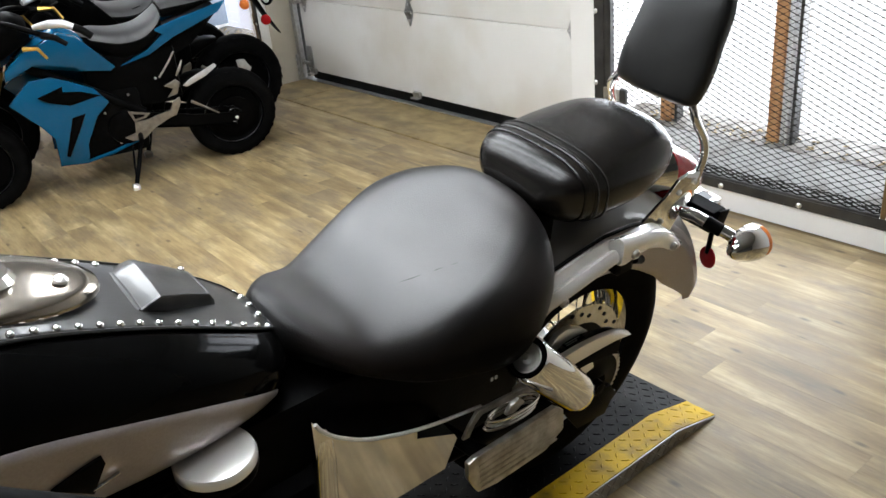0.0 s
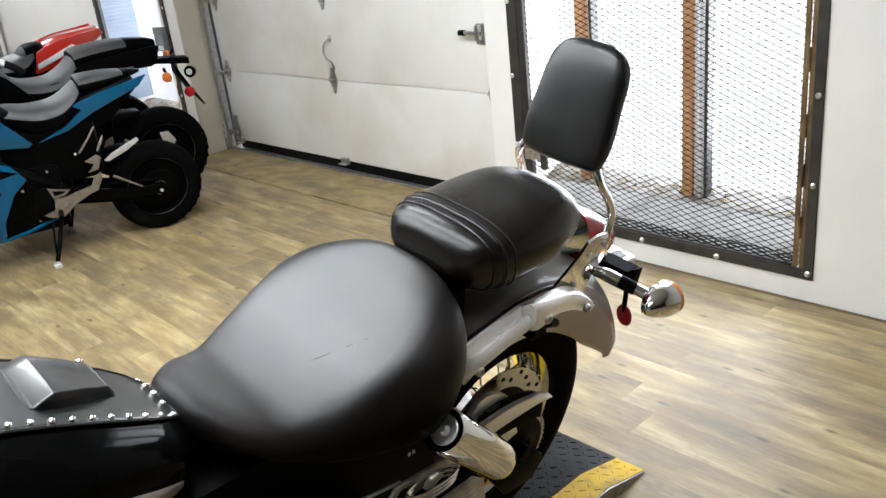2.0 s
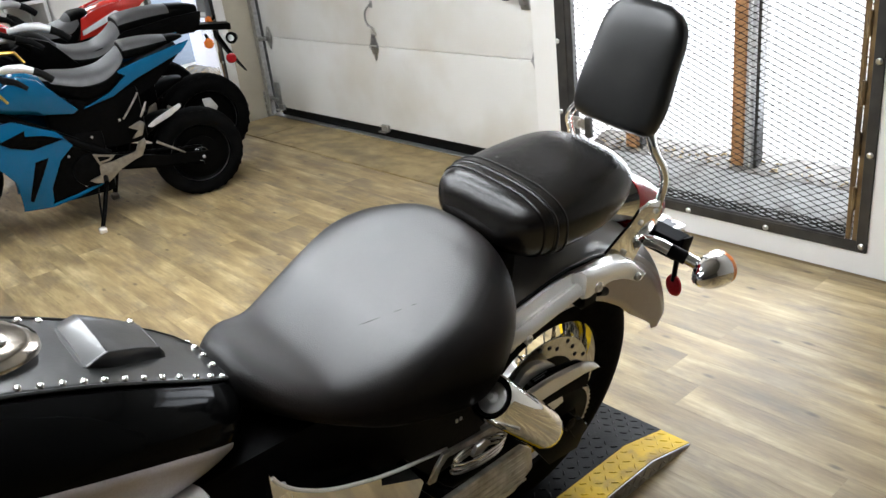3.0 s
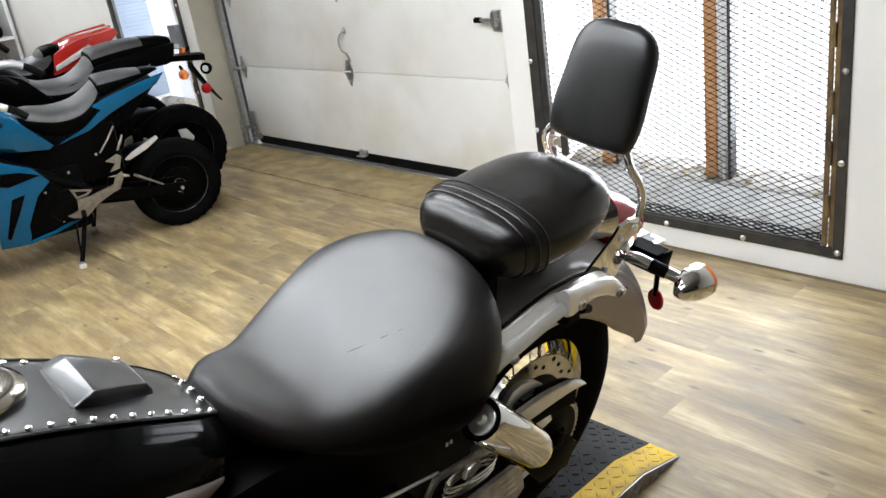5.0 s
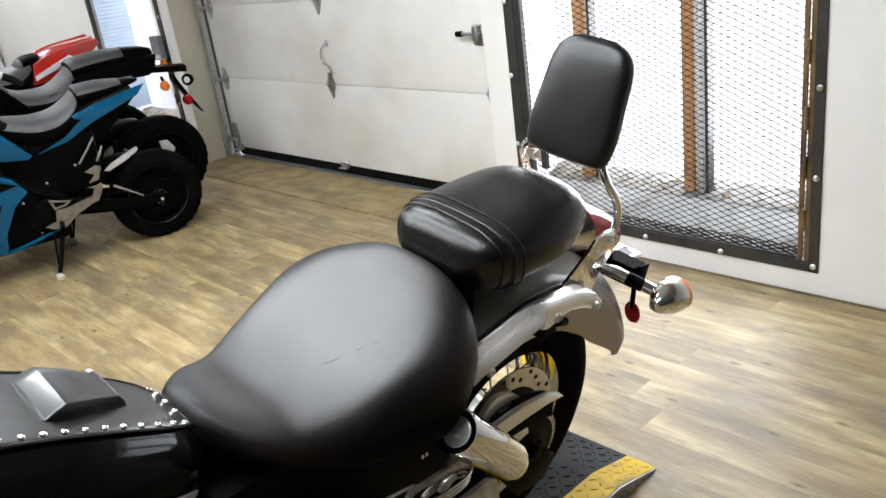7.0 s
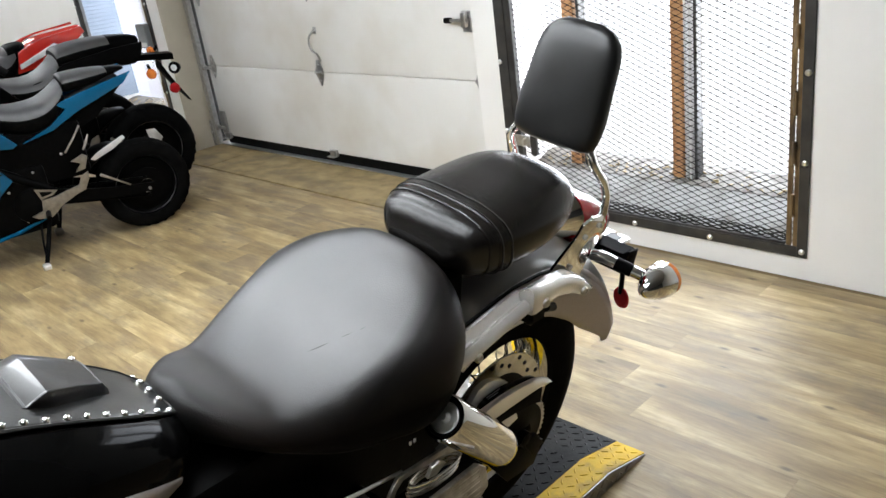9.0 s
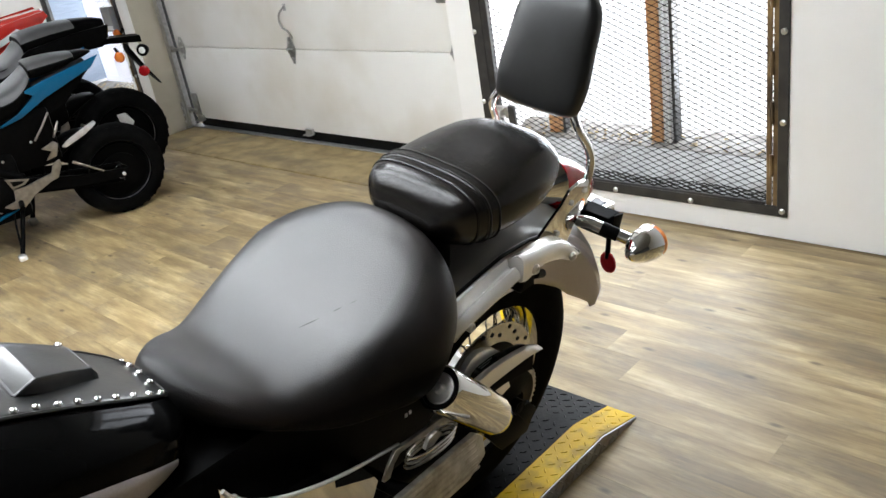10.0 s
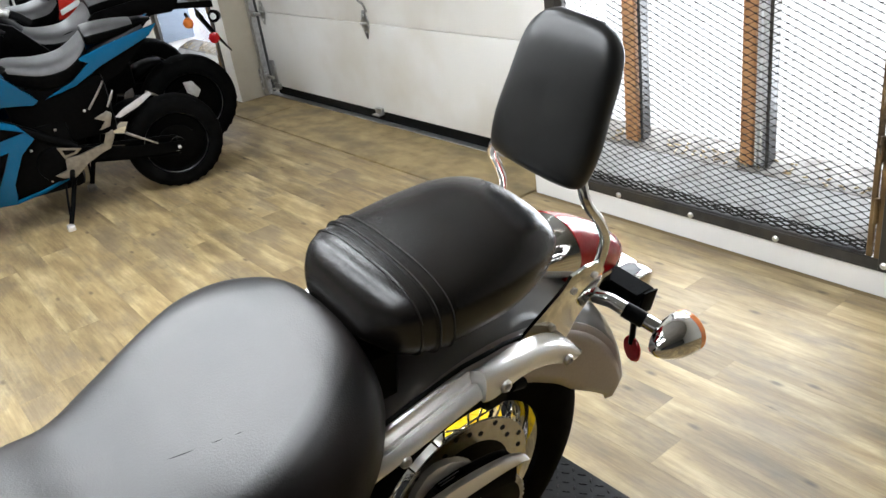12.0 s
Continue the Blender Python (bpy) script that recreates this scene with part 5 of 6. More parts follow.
def sport_bike(name, label, at, lean, scale, paint, seat, pillion, tails, extras, cowl=None):
    """A small naked sport bike; seat, pillion: cushion rows; tails: outline, material, half width, label of each tail panel."""
    b = thing(name, label, "motorcycle", at @ Matrix.Rotation(radians(lean), 4, "X") @ Matrix.Scale(scale, 4))
    R, W, wb = 0.232, 0.128, 1.215
    for nm, x, w in (("rear_wheel", 0.0, W), ("front_wheel", -wb, 0.11)):
        wh = part(nm, finish(tyre_mesh(R, w, 0.155, 56)), TYRE, b, "chunky black tyre on a cast wheel", smooth=60)
        wh.matrix_local = wheel_m(x, R)
        part("rim", lathe([(0.16, -0.045), (0.15, -0.03), (0.142, 0), (0.15, 0.03), (0.16, 0.045), (0.135, 0.02), (0.135, -0.02)], 40, close=True), BLACKMETAL, wh)
        part("hub", lathe([(0.012, -0.05), (0.05, -0.045), (0.05, 0.045), (0.012, 0.05)], 24), BLACKMETAL, wh)
        for k in range(5):
            a = 2 * math.pi * k / 5
            part("spoke", tube([(0.03 * math.cos(a), 0.03 * math.sin(a), 0), (0.14 * math.cos(a), 0.14 * math.sin(a), 0)], [0.022, 0.014], 8), BLACKMETAL, wh)
        # black disc added so the wheel reads dark between its spokes
        part("hub_cover", lathe([(0.0, 0.03), (0.137, 0.026), (0.137, -0.026), (0.0, -0.03)], 32), BLACKPLASTIC, wh)
        part("sprocket", lathe([(0.03, 0.0), (0.095, 0.0), (0.095, 0.005), (0.03, 0.005)], 40, close=True, m=Matrix.Translation((0, 0, 0.052))), BLACKMETAL, wh)
        part("brake_disc", lathe([(0.06, 0.0), (0.1, 0.0), (0.1, 0.004), (0.06, 0.004)], 40, close=True, m=Matrix.Translation((0, 0, -0.06))), BRAKEDISC, wh)
        part("axle_nut", lathe([(0.008, 0.09), (0.009, 0.092), (0.008, 0.106), (0.003, 0.108)], 12), CHROME_SAT, wh, "bright axle nut")
        # two added metal rings stand in for glints at hub and rim
        part("hub_ring", lathe([(0.034, 0.054), (0.038, 0.058), (0.036, 0.061), (0.033, 0.058)], 28, close=True), BRAKEDISC, wh, "thin bright ring that stands for the hub's glint")
        part("rim_lip", lathe([(0.150, 0.040), (0.1525, 0.043), (0.151, 0.046), (0.149, 0.043)], 48, close=True), STEEL, wh, "thin steel ring that stands for the rim's glint")
        last = None
        for k in range(60):
            a, s = 2 * math.pi * k / 60, (1 if k % 2 else -1)
            blk = part("tread_block", last or box(-0.010, 0.010, -0.0012, 0.0012, -0.02, 0.02, 0.001), TYRE, wh)
            last = blk.data
            blk.matrix_local = Matrix.Rotation(a, 4, "Z") @ Matrix.Translation((R - 0.009, 0, s * 0.03)) @ Matrix.Rotation(radians(90), 4, "Z") @ Matrix.Rotation(radians(25 * s), 4, "Y")
    for s in (-1, 1):
        part("swing_arm", loft([[(x, s * (0.085 + 0.012 * k), z + h * q) for k, q in ((0, -1), (1, -1), (1, 1), (0, 1))] for x, z, h in ((0.03, R, 0.022), (-0.2, R + 0.03, 0.028), (-0.48, R + 0.1, 0.034))]), BLACKMETAL, b)
        part("fork", tube([(-wb, s * 0.085, R), (-wb + 0.13, s * 0.085, 0.52)], 0.021, 14), GOLD, b, "gold fork leg")
        part("fork_tube", tube([(-wb + 0.13, s * 0.085, 0.52), (-wb + 0.23, s * 0.085, 0.80)], 0.017, 14), BLACKMETAL, b)
        part("tank_panel", panel([(-0.99, 0.627), (-0.855, 0.687), (-0.693, 0.643), (-0.674, 0.62), (-0.548, 0.595), (-0.525, 0.612), (-0.616, 0.725), (-0.66, 0.775), (-0.732, 0.804), (-0.819, 0.765), (-0.893, 0.744), (-0.98, 0.676)], 0.113, 0.03, 0.022, s), paint, b, smooth=30)
        part("side_fairing", panel([(-1.004, 0.527), (-0.901, 0.614), (-0.807, 0.616), (-0.643, 0.535), (-0.591, 0.461), (-0.659, 0.405), (-0.728, 0.278), (-0.735, 0.215), (-0.75, 0.183), (-0.868, 0.198), (-0.863, 0.343), (-0.907, 0.412)], 0.125, 0.02, 0.025, s), paint, b, smooth=30)
        part("fairing_inlay", panel([(-0.886, 0.54), (-0.77, 0.573), (-0.775, 0.548), (-0.70, 0.535), (-0.62, 0.50), (-0.76, 0.478), (-0.846, 0.51)], 0.152, 0.006, 0.003, s), BLACKPLASTIC, b, "black inlay")
        part("fairing_inlay", panel([(-0.765, 0.42), (-0.705, 0.429), (-0.746, 0.357), (-0.82, 0.235), (-0.834, 0.245)], 0.155, 0.006, 0.004, s), BLACKPLASTIC, b, "black inlay")
        part("belly_edge", tube([(-0.87, s * 0.12, 0.196), (-0.75, s * 0.122, 0.183), (-0.627, s * 0.118, 0.200), (-0.50, s * 0.11, 0.232)], 0.009, 8), paint, b)
        part("peg_plate", plate([(-0.499, 0.337), (-0.444, 0.335), (-0.387, 0.348), (-0.325, 0.36), (-0.306, 0.40), (-0.272, 0.414), (-0.271, 0.387), (-0.302, 0.331), (-0.339, 0.322), (-0.416, 0.288), (-0.458, 0.255), (-0.482, 0.24), (-0.533, 0.249), (-0.561, 0.268), (-0.508, 0.282)], 0.012, Matrix.Translation((0, s * 0.145, 0)), bevel=0.002), CASTALU, b, "dull cast aluminium peg plate")
        part("heel_guard", plate([(-0.521, 0.395), (-0.423, 0.366), (-0.446, 0.348), (-0.503, 0.338)], 0.006, Matrix.Translation((0, s * 0.147, 0)), bevel=0.001), CASTALU, b)
        part("heel_slot", plate([(-0.503, 0.379), (-0.447, 0.364), (-0.456, 0.356), (-0.497, 0.352)], 0.009, Matrix.Translation((0, s * 0.147, 0))), BLACKPLASTIC, b)
        part("foot_peg", tube([(-0.49, s * 0.15, 0.27), (-0.50, s * 0.22, 0.268)], 0.012, 10), BLACKMETAL, b)
        if not extras:
            part("bracket_bar", tube([(-0.248, s * 0.1, 0.625), (-0.29, s * 0.112, 0.575), (-0.342, s * 0.12, 0.519)], 0.0045, 8), CASTALU, b)
        if not extras:
            part("bracket_bar", tube([(-0.22, s * 0.1, 0.575), (-0.24, s * 0.115, 0.545), (-0.263, s * 0.12, 0.512)], [0.003, 0.007, 0.004], 8), CASTALU, b)
        part("bar_end", tube([(-0.82, s * 0.24, 0.868), (-0.76, s * 0.28, 0.882), (-0.71, s * 0.30, 0.881), (-0.672, s * 0.31, 0.864)], [0.012, 0.018, 0.018, 0.014], 12), SILVERPAINT, b, "silver bar end")
        part("grip", tube([(-0.672, s * 0.31, 0.864), (-0.64, s * 0.315, 0.845), (-0.61, s * 0.318, 0.815)], 0.016, 12), RUBBER, b)
        part("switch_stub", tube([(-0.80, s * 0.25, 0.835), (-0.75, s * 0.26, 0.818), (-0.71, s * 0.27, 0.785)], [0.016, 0.013, 0.010], 10), RUBBER, b)
        part("lever", tube([(-0.885, s * 0.28, 0.797), (-0.83, s * 0.3, 0.795), (-0.803, s * 0.3, 0.748)], [0.011, 0.008, 0.006], 8), GOLD, b, "gold lever")
        for outline, mat, y, lab in tails:
            part("tail_panel", panel(outline, y, 0.014, 0.012, s), mat, b, lab, smooth=30)
    part("engine", box(-0.86, -0.44, -0.115, 0.115, 0.17, 0.50, 0.04, seg=2), BLACKMETAL, b, "black engine and cases")
    part("engine_cover", lathe([(0.085, 0), (0.08, 0.015), (0.05, 0.026), (0, 0.028)], 28, m=Matrix.Translation((-0.54, -0.112, 0.31)) @ Matrix.Rotation(radians(90), 4, "X")), BLACKMETAL, b)
    for x, y, z in ((-0.50, -0.128, 0.47), (-0.62, -0.118, 0.40), (-0.36, -0.12, 0.52), (-0.58, -0.118, 0.24)):
        part("bolt", lathe([(0.006, 0), (0.006, 0.005), (0.003, 0.007)], 8, m=rot_to((x, y, z), (x, -2, z))), STEEL, b)
    part("frame", tube([(-0.95, -0.07, 0.70), (-0.66, -0.12, 0.52), (-0.44, -0.1, 0.36)], 0.022, 12), BLACKMETAL, b)
    part("airbox", box(-0.66, -0.24, -0.10, 0.10, 0.38, 0.66, 0.03, seg=2), BLACKPLASTIC, b)
    part("shock", tube([(-0.36, 0, 0.33), (-0.28, 0, 0.60)], 0.032, 14), BLACKMETAL, b)
    part("under_tail", loft([[(x, y * w, z0 if k else z1) for y, k in ((-1, 1), (1, 1), (0.8, 0), (-0.8, 0))] for x, w, z0, z1 in ((-0.56, 0.10, 0.52, 0.68), (-0.36, 0.095, 0.56, 0.70), (-0.15, 0.07, 0.64, 0.76), (-0.01, 0.035, 0.75, 0.80))]), BLACKPLASTIC, b)
    part("inner_fender", cushion([(-0.27, 0.045, 0.43, 0.36, 0.8, 0), (-0.21, 0.05, 0.47, 0.40, 0.7, 0), (-0.14, 0.05, 0.480, 0.44, 0.7, 0), (-0.09, 0.035, 0.475, 0.455, 0.7, 0)], 4, 20), BLACKPLASTIC, b, smooth=50)
    sd = part("seat", cushion(seat, 5, 32), GREYSEAT, b, "grey rider seat with black sides", smooth=60)
    sd.data.materials.append(BLACKPLASTIC)
    # faces that point up stay grey: lit top painted over the black-sided cover
    for f in sd.data.polygons:
        if f.normal.z < 0.3:
            f.material_index = 1
    pl = part("pillion", cushion(pillion, 5, 28), GREYSEAT, b, "raised grey-black pillion seat", smooth=60)
    pl.data.materials.append(BLACKPLASTIC)
    # here too the lit top is put into the colour by face direction
    for f in pl.data.polygons:
        if f.normal.z < 0.25 or f.center.x > pillion[-3][0]:
            f.material_index = 1
    if cowl:
        part("tail_cowl", cushion(cowl, 5, 28), paint, b, smooth=60)
    part("tank_top", cushion([(-0.97, 0.05, 0.66, 0.60, 0.9, 0), (-0.89, 0.09, 0.73, 0.62, 0.85, 0), (-0.81, 0.115, 0.775, 0.62, 0.8, 0), (-0.73, 0.12, 0.812, 0.60, 0.8, 0), (-0.66, 0.10, 0.782, 0.58, 0.8, 0), (-0.60, 0.07, 0.715, 0.58, 0.85, 0), (-0.555, 0.04, 0.64, 0.58, 0.9, 0)], 5, 32), paint, b, smooth=60)
    part("gauge_housing", cushion([(-1.03, 0.06, 0.80, 0.70, 0.8, 0), (-0.98, 0.11, 0.87, 0.70, 0.7, 0), (-0.90, 0.11, 0.89, 0.74, 0.7, 0), (-0.84, 0.07, 0.86, 0.76, 0.8, 0)], 4, 24), BLACKPLASTIC, b, smooth=50)
    part("handlebar", tube(smooth_path([(-0.80, -0.26, 0.84), (-0.90, -0.16, 0.87), (-0.95, 0, 0.86), (-0.90, 0.16, 0.87), (-0.80, 0.26, 0.84)]), 0.012, 10), BLACKMETAL, b)
    part("headlight", cushion([(-1.22, 0.05, 0.72, 0.60, 0.8, 0), (-1.16, 0.09, 0.80, 0.58, 0.8, 0), (-1.06, 0.10, 0.86, 0.62, 0.8, 0), (-1.01, 0.08, 0.84, 0.68, 0.9, 0)], 4, 24), BLACKPLASTIC, b, smooth=60)
    part("front_fender", cushion([(-1.43, 0.03, 0.40, 0.37, 0.8, 0), (-1.33, 0.065, 0.475, 0.43, 0.7, 0), (-1.21, 0.072, 0.505, 0.465, 0.7, 0), (-1.07, 0.06, 0.47, 0.43, 0.7, 0)], 4, 20), paint, b, smooth=50)
    if not extras:
        part("silencer_shield", panel([(-0.245, 0.466), (-0.21, 0.492), (-0.14, 0.522), (-0.076, 0.545), (-0.068, 0.530), (-0.133, 0.492), (-0.225, 0.456)], 0.14, 0.01, 0.006, -1), SILVERPAINT, b, "silver silencer shield")
        part("shield_bracket", panel([(-0.332, 0.48), (-0.273, 0.501), (-0.254, 0.485), (-0.277, 0.428), (-0.325, 0.42), (-0.292, 0.458)], 0.135, 0.01, 0.004, -1), CASTALU, b, "grey silencer bracket")
    else:
        part("disc_guard", panel([(-0.04, 0.372), (0.002, 0.37), (0.034, 0.319), (0.014, 0.285), (-0.032, 0.321)], 0.12, 0.006, 0.004, -1), SILVERPAINT, b, "silver guard over the axle")
    part("rear_peg", tube([(-0.222, -0.15, 0.384), (-0.099, -0.155, 0.298)], [0.007, 0.004], 10), CASTALU, b, "folded grey foot peg")
    part("chain", tube([(0.0, -0.075, R + 0.05), (-0.46, -0.075, R + 0.12), (-0.48, -0.075, R + 0.05), (0.0, -0.075, R - 0.05)], 0.007, 6, closed=True), BLACKMETAL, b)
    stand = part("kickstand", tube([(-0.49, -0.11, 0.22), (-0.535, -0.17, 0.12), (-0.568, -0.215, 0.055)], 0.011, 10), BLACKMETAL, b, "black side stand")
    part("stand_brace", tube([(-0.53, -0.11, 0.22), (-0.55, -0.165, 0.14), (-0.56, -0.2, 0.09)], 0.005, 8), BLACKMETAL, stand)
    part("stand_foot", box(-0.592, -0.555, -0.245, -0.205, 0.027, 0.055, 0.006), CASTALU if extras else CHROME_SAT, stand, "bright stand foot")
    if extras:
        part("plate_hanger", loft([[(x, y * w, z + h * k) for y, k in ((-1, -1), (1, -1), (1, 1), (-1, 1))] for x, z, w, h in ((-0.10, 0.715, 0.03, 0.022), (0.05, 0.695, 0.03, 0.014), (0.205, 0.672, 0.028, 0.016))]), BLACKPLASTIC, b)
        part("mud_tip", loft([[(x, y * w, z + h * k) for y, k in ((-1, -1), (1, -1), (1, 1), (-1, 1))] for x, z, w, h in ((0.13, 0.64, 0.03, 0.02), (0.19, 0.53, 0.035, 0.012), (0.255, 0.434, 0.02, 0.004))]), BLACKPLASTIC, b)
        for s, x, z in ((-1, 0.068, 0.624), (1, 0.15, 0.69)):
            ind = part("indicator", lathe([(0.006, 0), (0.02, 0.004), (0.026, 0.014), (0.022, 0.026), (0.008, 0.032)], 18, m=rot_to((x, s * 0.08, z), (x - 1, s * 0.5 - 0.6, z + 0.1))), AMBER, b, "amber indicator")
            part("stem", tube([(x, s * 0.08, z), (x, s * 0.03, z + 0.03)], 0.008, 8), BLACKMETAL, ind)
        lamp = part("plate_lamp", lathe([(0.024, -0.03), (0.03, 0.0), (0.026, 0.006)], 20, m=rot_to((0.197, -0.03, 0.616), (-0.4, -0.7, 0.75))), BLACKPLASTIC, b, "round black lamp")
        part("lamp_glass", lathe([(0.02, 0.004), (0.012, 0.008), (0.0, 0.009)], 16, m=rot_to((0.197, -0.03, 0.616), (-0.4, -0.7, 0.75))), WHITEPAINT, lamp)
        part("reflector", lathe([(0.026, 0), (0.026, 0.008), (0.018, 0.012), (0, 0.013)], 20, m=rot_to((0.177, -0.04, 0.52), (-0.5, -1.2, 0.6))), REDLENS, b, "round red reflector")
        part("tail_lens", box(0.01, 0.052, -0.032, 0.032, 0.735, 0.79, 0.008), REDLENS, b)
    return b


def parked(x, y, yaw):
    return Matrix.Translation((x, y, 0.0)) @ Matrix.Rotation(radians(yaw), 4, "Z")


BLUE_SEAT = [(-0.645, 0.045, 0.772, 0.70, 0.9, 0), (-0.59, 0.09, 0.776, 0.66, 0.8, 0), (-0.48, 0.122, 0.757, 0.62, 0.75, 0.004), (-0.38, 0.125, 0.764, 0.63, 0.75, 0.004), (-0.31, 0.115, 0.80, 0.68, 0.8, 0), (-0.275, 0.092, 0.83, 0.72, 0.85, 0)]
BLUE_PILL = [(-0.27, 0.07, 0.838, 0.79, 0.85, 0), (-0.255, 0.09, 0.850, 0.775, 0.7, 0), (-0.15, 0.085, 0.853, 0.782, 0.7, 0), (-0.065, 0.06, 0.846, 0.80, 0.75, 0), (-0.055, 0.05, 0.844, 0.80, 0.8, 0), (-0.01, 0.04, 0.842, 0.81, 0.8, 0), (0.03, 0.02, 0.832, 0.82, 0.9, 0)]
BLUE_TAIL = [(-0.50, 0.60), (-0.36, 0.632), (-0.24, 0.695), (-0.008, 0.778), (0.039, 0.825), (-0.06, 0.806), (-0.20, 0.778), (-0.33, 0.744), (-0.285, 0.718), (-0.37, 0.655), (-0.46, 0.617)]
DARK_SEAT = [(-0.70, 0.045, 0.742, 0.68, 0.9, 0), (-0.64, 0.09, 0.744, 0.62, 0.8, 0), (-0.56, 0.122, 0.715, 0.60, 0.75, 0.004), (-0.46, 0.125, 0.712, 0.60, 0.75, 0.004), (-0.39, 0.115, 0.745, 0.64, 0.8, 0), (-0.35, 0.095, 0.785, 0.68, 0.85, 0)]
DARK_PILL = [(-0.35, 0.07, 0.79, 0.74, 0.85, 0), (-0.335, 0.09, 0.812, 0.73, 0.7, 0), (-0.22, 0.085, 0.828, 0.73, 0.7, 0), (-0.10, 0.068, 0.828, 0.735, 0.75, 0), (0.0, 0.05, 0.816, 0.735, 0.8, 0), (0.05, 0.03, 0.80, 0.75, 0.9, 0)]
DARK_TAIL = [(-0.64, 0.62), (-0.42, 0.66), (-0.32, 0.700), (-0.006, 0.693), (0.03, 0.735), (0.045, 0.785), (-0.1, 0.78), (-0.33, 0.755), (-0.42, 0.705), (-0.5, 0.69)]
RED_SEAT = [(-0.60, 0.045, 0.72, 0.66, 0.9, 0), (-0.54, 0.09, 0.735, 0.62, 0.8, 0), (-0.46, 0.115, 0.735, 0.60, 0.75, 0.004), (-0.38, 0.115, 0.752, 0.60, 0.75, 0), (-0.33, 0.09, 0.775, 0.66, 0.85, 0)]
RED_PILL = [(-0.41, 0.05, 0.73, 0.68, 0.85, 0), (-0.363, 0.075, 0.778, 0.69, 0.7, 0), (-0.30, 0.072, 0.79, 0.70, 0.7, 0), (-0.27, 0.05, 0.785, 0.72, 0.8, 0)]
RED_COWL = [(-0.325, 0.05, 0.735, 0.68, 0.9, 0), (-0.257, 0.08, 0.785, 0.70, 0.8, 0), (-0.185, 0.08, 0.808, 0.71, 0.75, 0), (-0.08, 0.072, 0.818, 0.74, 0.75, 0), (0.004, 0.05, 0.825, 0.79, 0.8, 0), (0.015, 0.02, 0.815, 0.80, 0.9, 0)]
RED_UP = [(-0.33, 0.70), (-0.319, 0.756), (-0.257, 0.786), (-0.185, 0.803), (0.004, 0.826), (0.016, 0.80), (-0.09, 0.722), (-0.257, 0.666), (-0.343, 0.651)]
RED_WHITE = [(-0.328, 0.701), (-0.279, 0.721), (-0.145, 0.773), (-0.122, 0.759), (-0.216, 0.718), (-0.327, 0.675)]
sport_bike("sport_motorcycle", "small blue sport motorcycle with gold forks on its side stand", parked(2.13, 4.62, -10), 7, 1.056, BLUEPAINT, BLUE_SEAT, BLUE_PILL, [(BLUE_TAIL, BLUEPAINT, 0.098, "blue tail panel")], False)
sport_bike("sport_motorcycle", "black sport motorcycle with amber indicators on its side stand", parked(2.46, 5.2, -6), 7, 1.2, BLACKPLASTIC, DARK_SEAT, DARK_PILL, [(DARK_TAIL, BLACKPLASTIC, 0.085, "")], True)
sport_bike("sport_motorcycle", "red and white sport motorcycle parked in the row", parked(2.5, 6.0, -6), 7, 1.25, REDPAINT, RED_SEAT, RED_PILL, [(RED_UP, REDPAINT, 0.082, "red tail panel"), (RED_WHITE, WHITEPAINT, 0.1, "white tail stripe")], False, RED_COWL)

# pale siding of the next building, seen by the second window; glows in place of daylight
siding = structure("siding", box(4.02, 4.06, 6.3, 12.0, -0.2, 2.6), SIDING, "glowing pale blue-white horizontal siding outside the window", "siding")
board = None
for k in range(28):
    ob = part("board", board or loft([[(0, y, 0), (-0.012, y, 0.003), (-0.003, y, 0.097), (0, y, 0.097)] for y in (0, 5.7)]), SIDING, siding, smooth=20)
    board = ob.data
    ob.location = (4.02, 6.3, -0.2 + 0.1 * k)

# grey lock box on the frame of the second window
lockbox = thing("lock_box", "small grey metal box with a white sticker on the window frame", "lock box")
part("body", box(WX - 0.05, WX - 0.009, 6.055, 6.19, 0.76, 0.93, 0.004), GREYBOX, lockbox)
part("sticker", box(WX - 0.0515, WX - 0.0505, 6.07, 6.15, 0.76 + 0.01, 0.80), WHITEPAINT, lockbox, "white sticker")

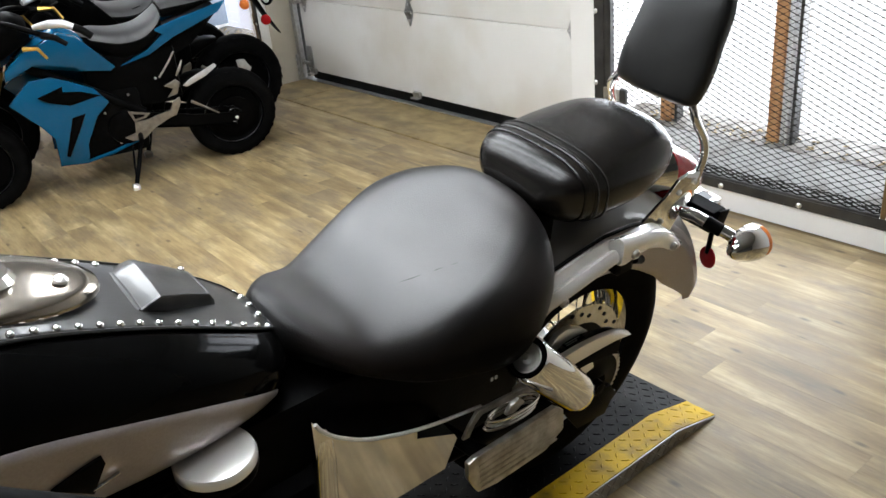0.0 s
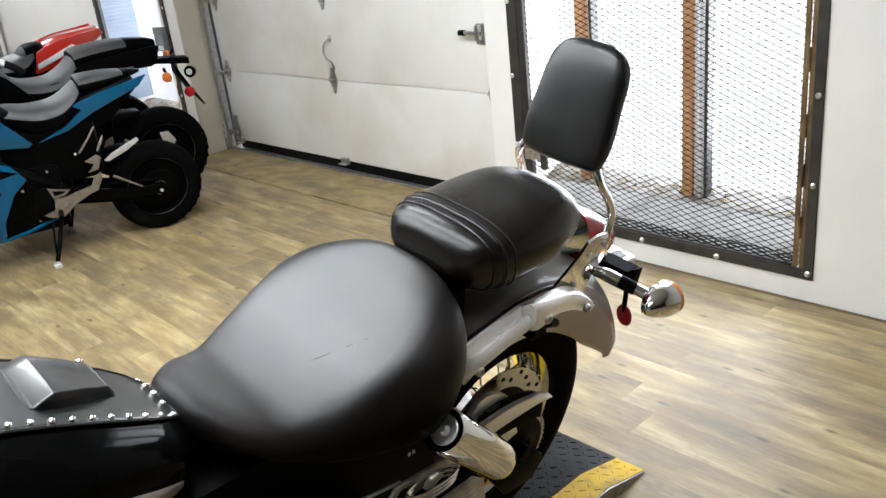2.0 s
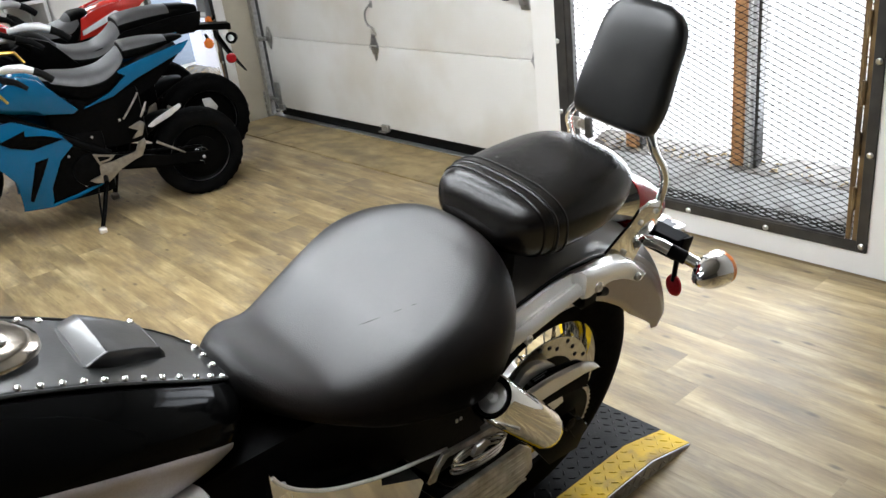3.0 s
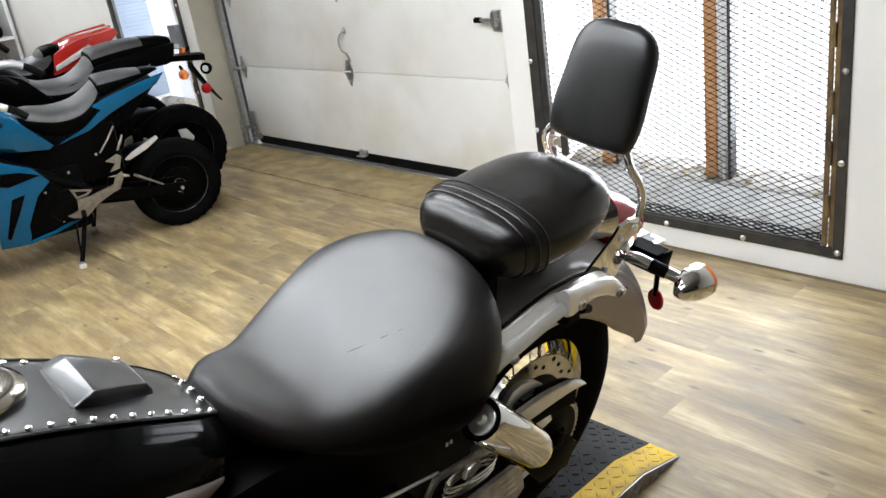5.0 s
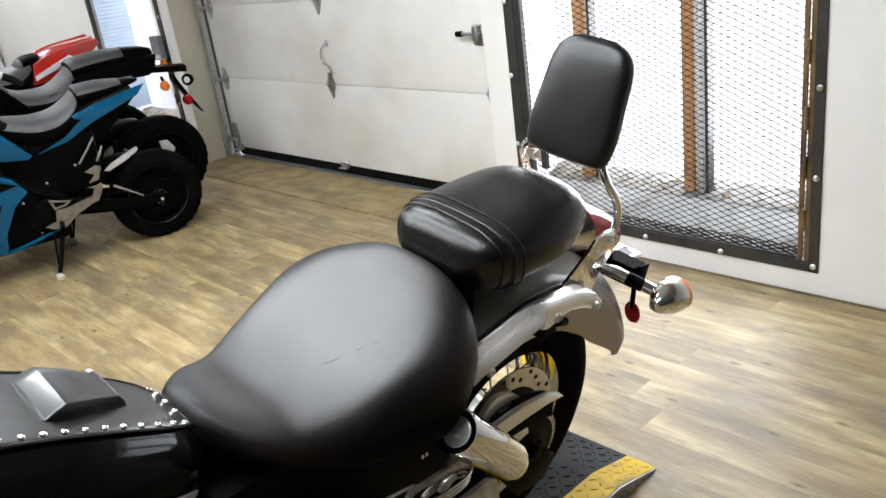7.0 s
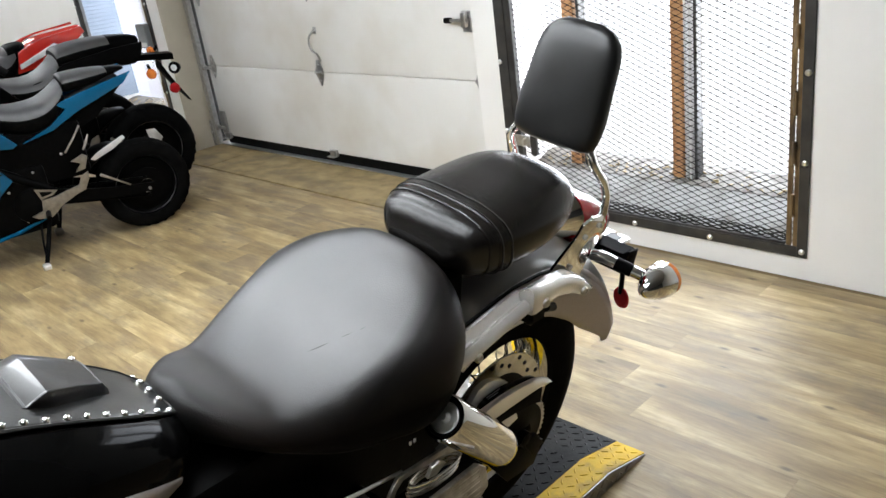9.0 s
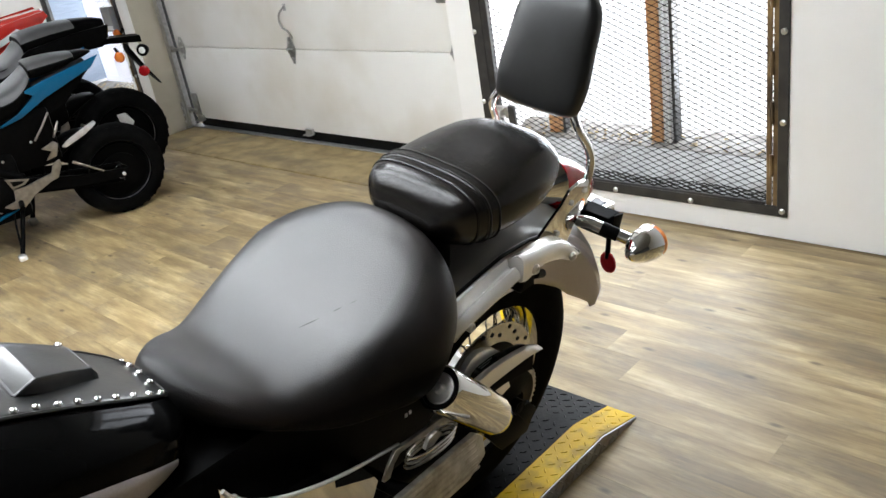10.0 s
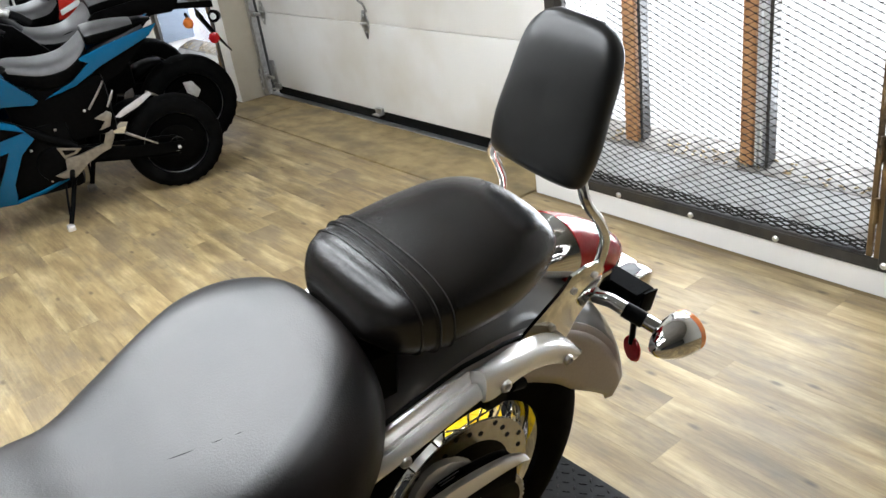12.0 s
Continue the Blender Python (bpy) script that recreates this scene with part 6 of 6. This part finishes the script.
# shelf with dark stock at the far end of the wall
shelf = thing("storage_shelf", "steel shelf with white boards and dark stock in the corner", "shelf")
for y in (9.84, 10.5):
    for x in (2.6, 3.0):
        part("upright", box(x, x + 0.02, y, y + 0.02, 0.0, 1.45, 0.003), VINYL, shelf)
part("back_panel", box(3.02, 3.035, 9.84, 10.535, 0.05, 1.45), WHITEPAINT, shelf, "white back panel")
for z in (0.10, 0.46, 0.82, 1.40):
    part("board", box(2.6, 3.01, 9.84, 10.535, z, z + 0.03, 0.003), VINYL, shelf, "white shelf board")


def stock(x, y, z, r, w):
    t = thing("spare_tyre", "small black spare tyre lying on the shelf", "tyre", Matrix.Translation((x, y, z + w / 2)), group="stock on the shelf")
    part("carcass", finish(tyre_mesh(r, w, r * 0.62, 32)), TYRE, t)
    part("liner", lathe([(r * 0.6, -w * 0.3), (r * 0.62, 0), (r * 0.6, w * 0.3), (r * 0.57, 0)], 32, close=True), BLACKPLASTIC, t)


for x, y, z in ((2.81, 10.03, 0.851), (2.81, 10.34, 0.851), (2.81, 10.03, 0.491), (2.81, 10.34, 0.491), (2.81, 10.03, 0.131), (2.81, 10.34, 0.131)):
    stock(x, y, z, 0.15, 0.13)

# ---------------------------------------------------------------- floor boards, each a piece of its own
BW, BL = 0.122, 1.1
shared = []
rng = random.Random(5)
rest = bmesh.new()
x = 2.880
while x > -3.9:
    y = -4.0 - rng.random() * BL
    while y < 10.5:
        if x > 0.55 and -0.9 < y < 7.3:
            ob = part("plank", shared[0] if shared else box(0, BW - 0.0003, 0, BL - 0.0003, -0.0035, 0.0), PLANK, floor)
            shared.append(ob.data)
            ob.location = (x - BW, y, 0)
        else:
            bmesh.ops.create_grid(rest, x_segments=1, y_segments=1, size=0.5, matrix=Matrix.Translation((x - BW / 2, y + BL / 2, 0.0)) @ Matrix.Diagonal((BW - 0.0005, BL - 0.0005, 1, 1)))
        y += BL
    x -= BW
# cut boards beside the threshold, along the window wall
y = -4.0
while y < DOOR_R - 0.05:
    l = min(BL, 2.932 - y)
    for x0, w in ((2.8805, 0.10), (2.981, 0.068)):
        part("plank", box(0, w, 0, l - 0.0004, -0.0035, 0.0), PLANK, floor).location = (x0, y, 0)
    y += BL
for x0, w in ((2.8805, 0.10), (2.981, 0.068)):
    part("plank", box(0, w, 0, 1.2, -0.0035, 0.0), PLANK, floor).location = (x0, 5.852, 0)
far = part("far_planks", rest, PLANK, floor)
far["kind"] = "stuff"
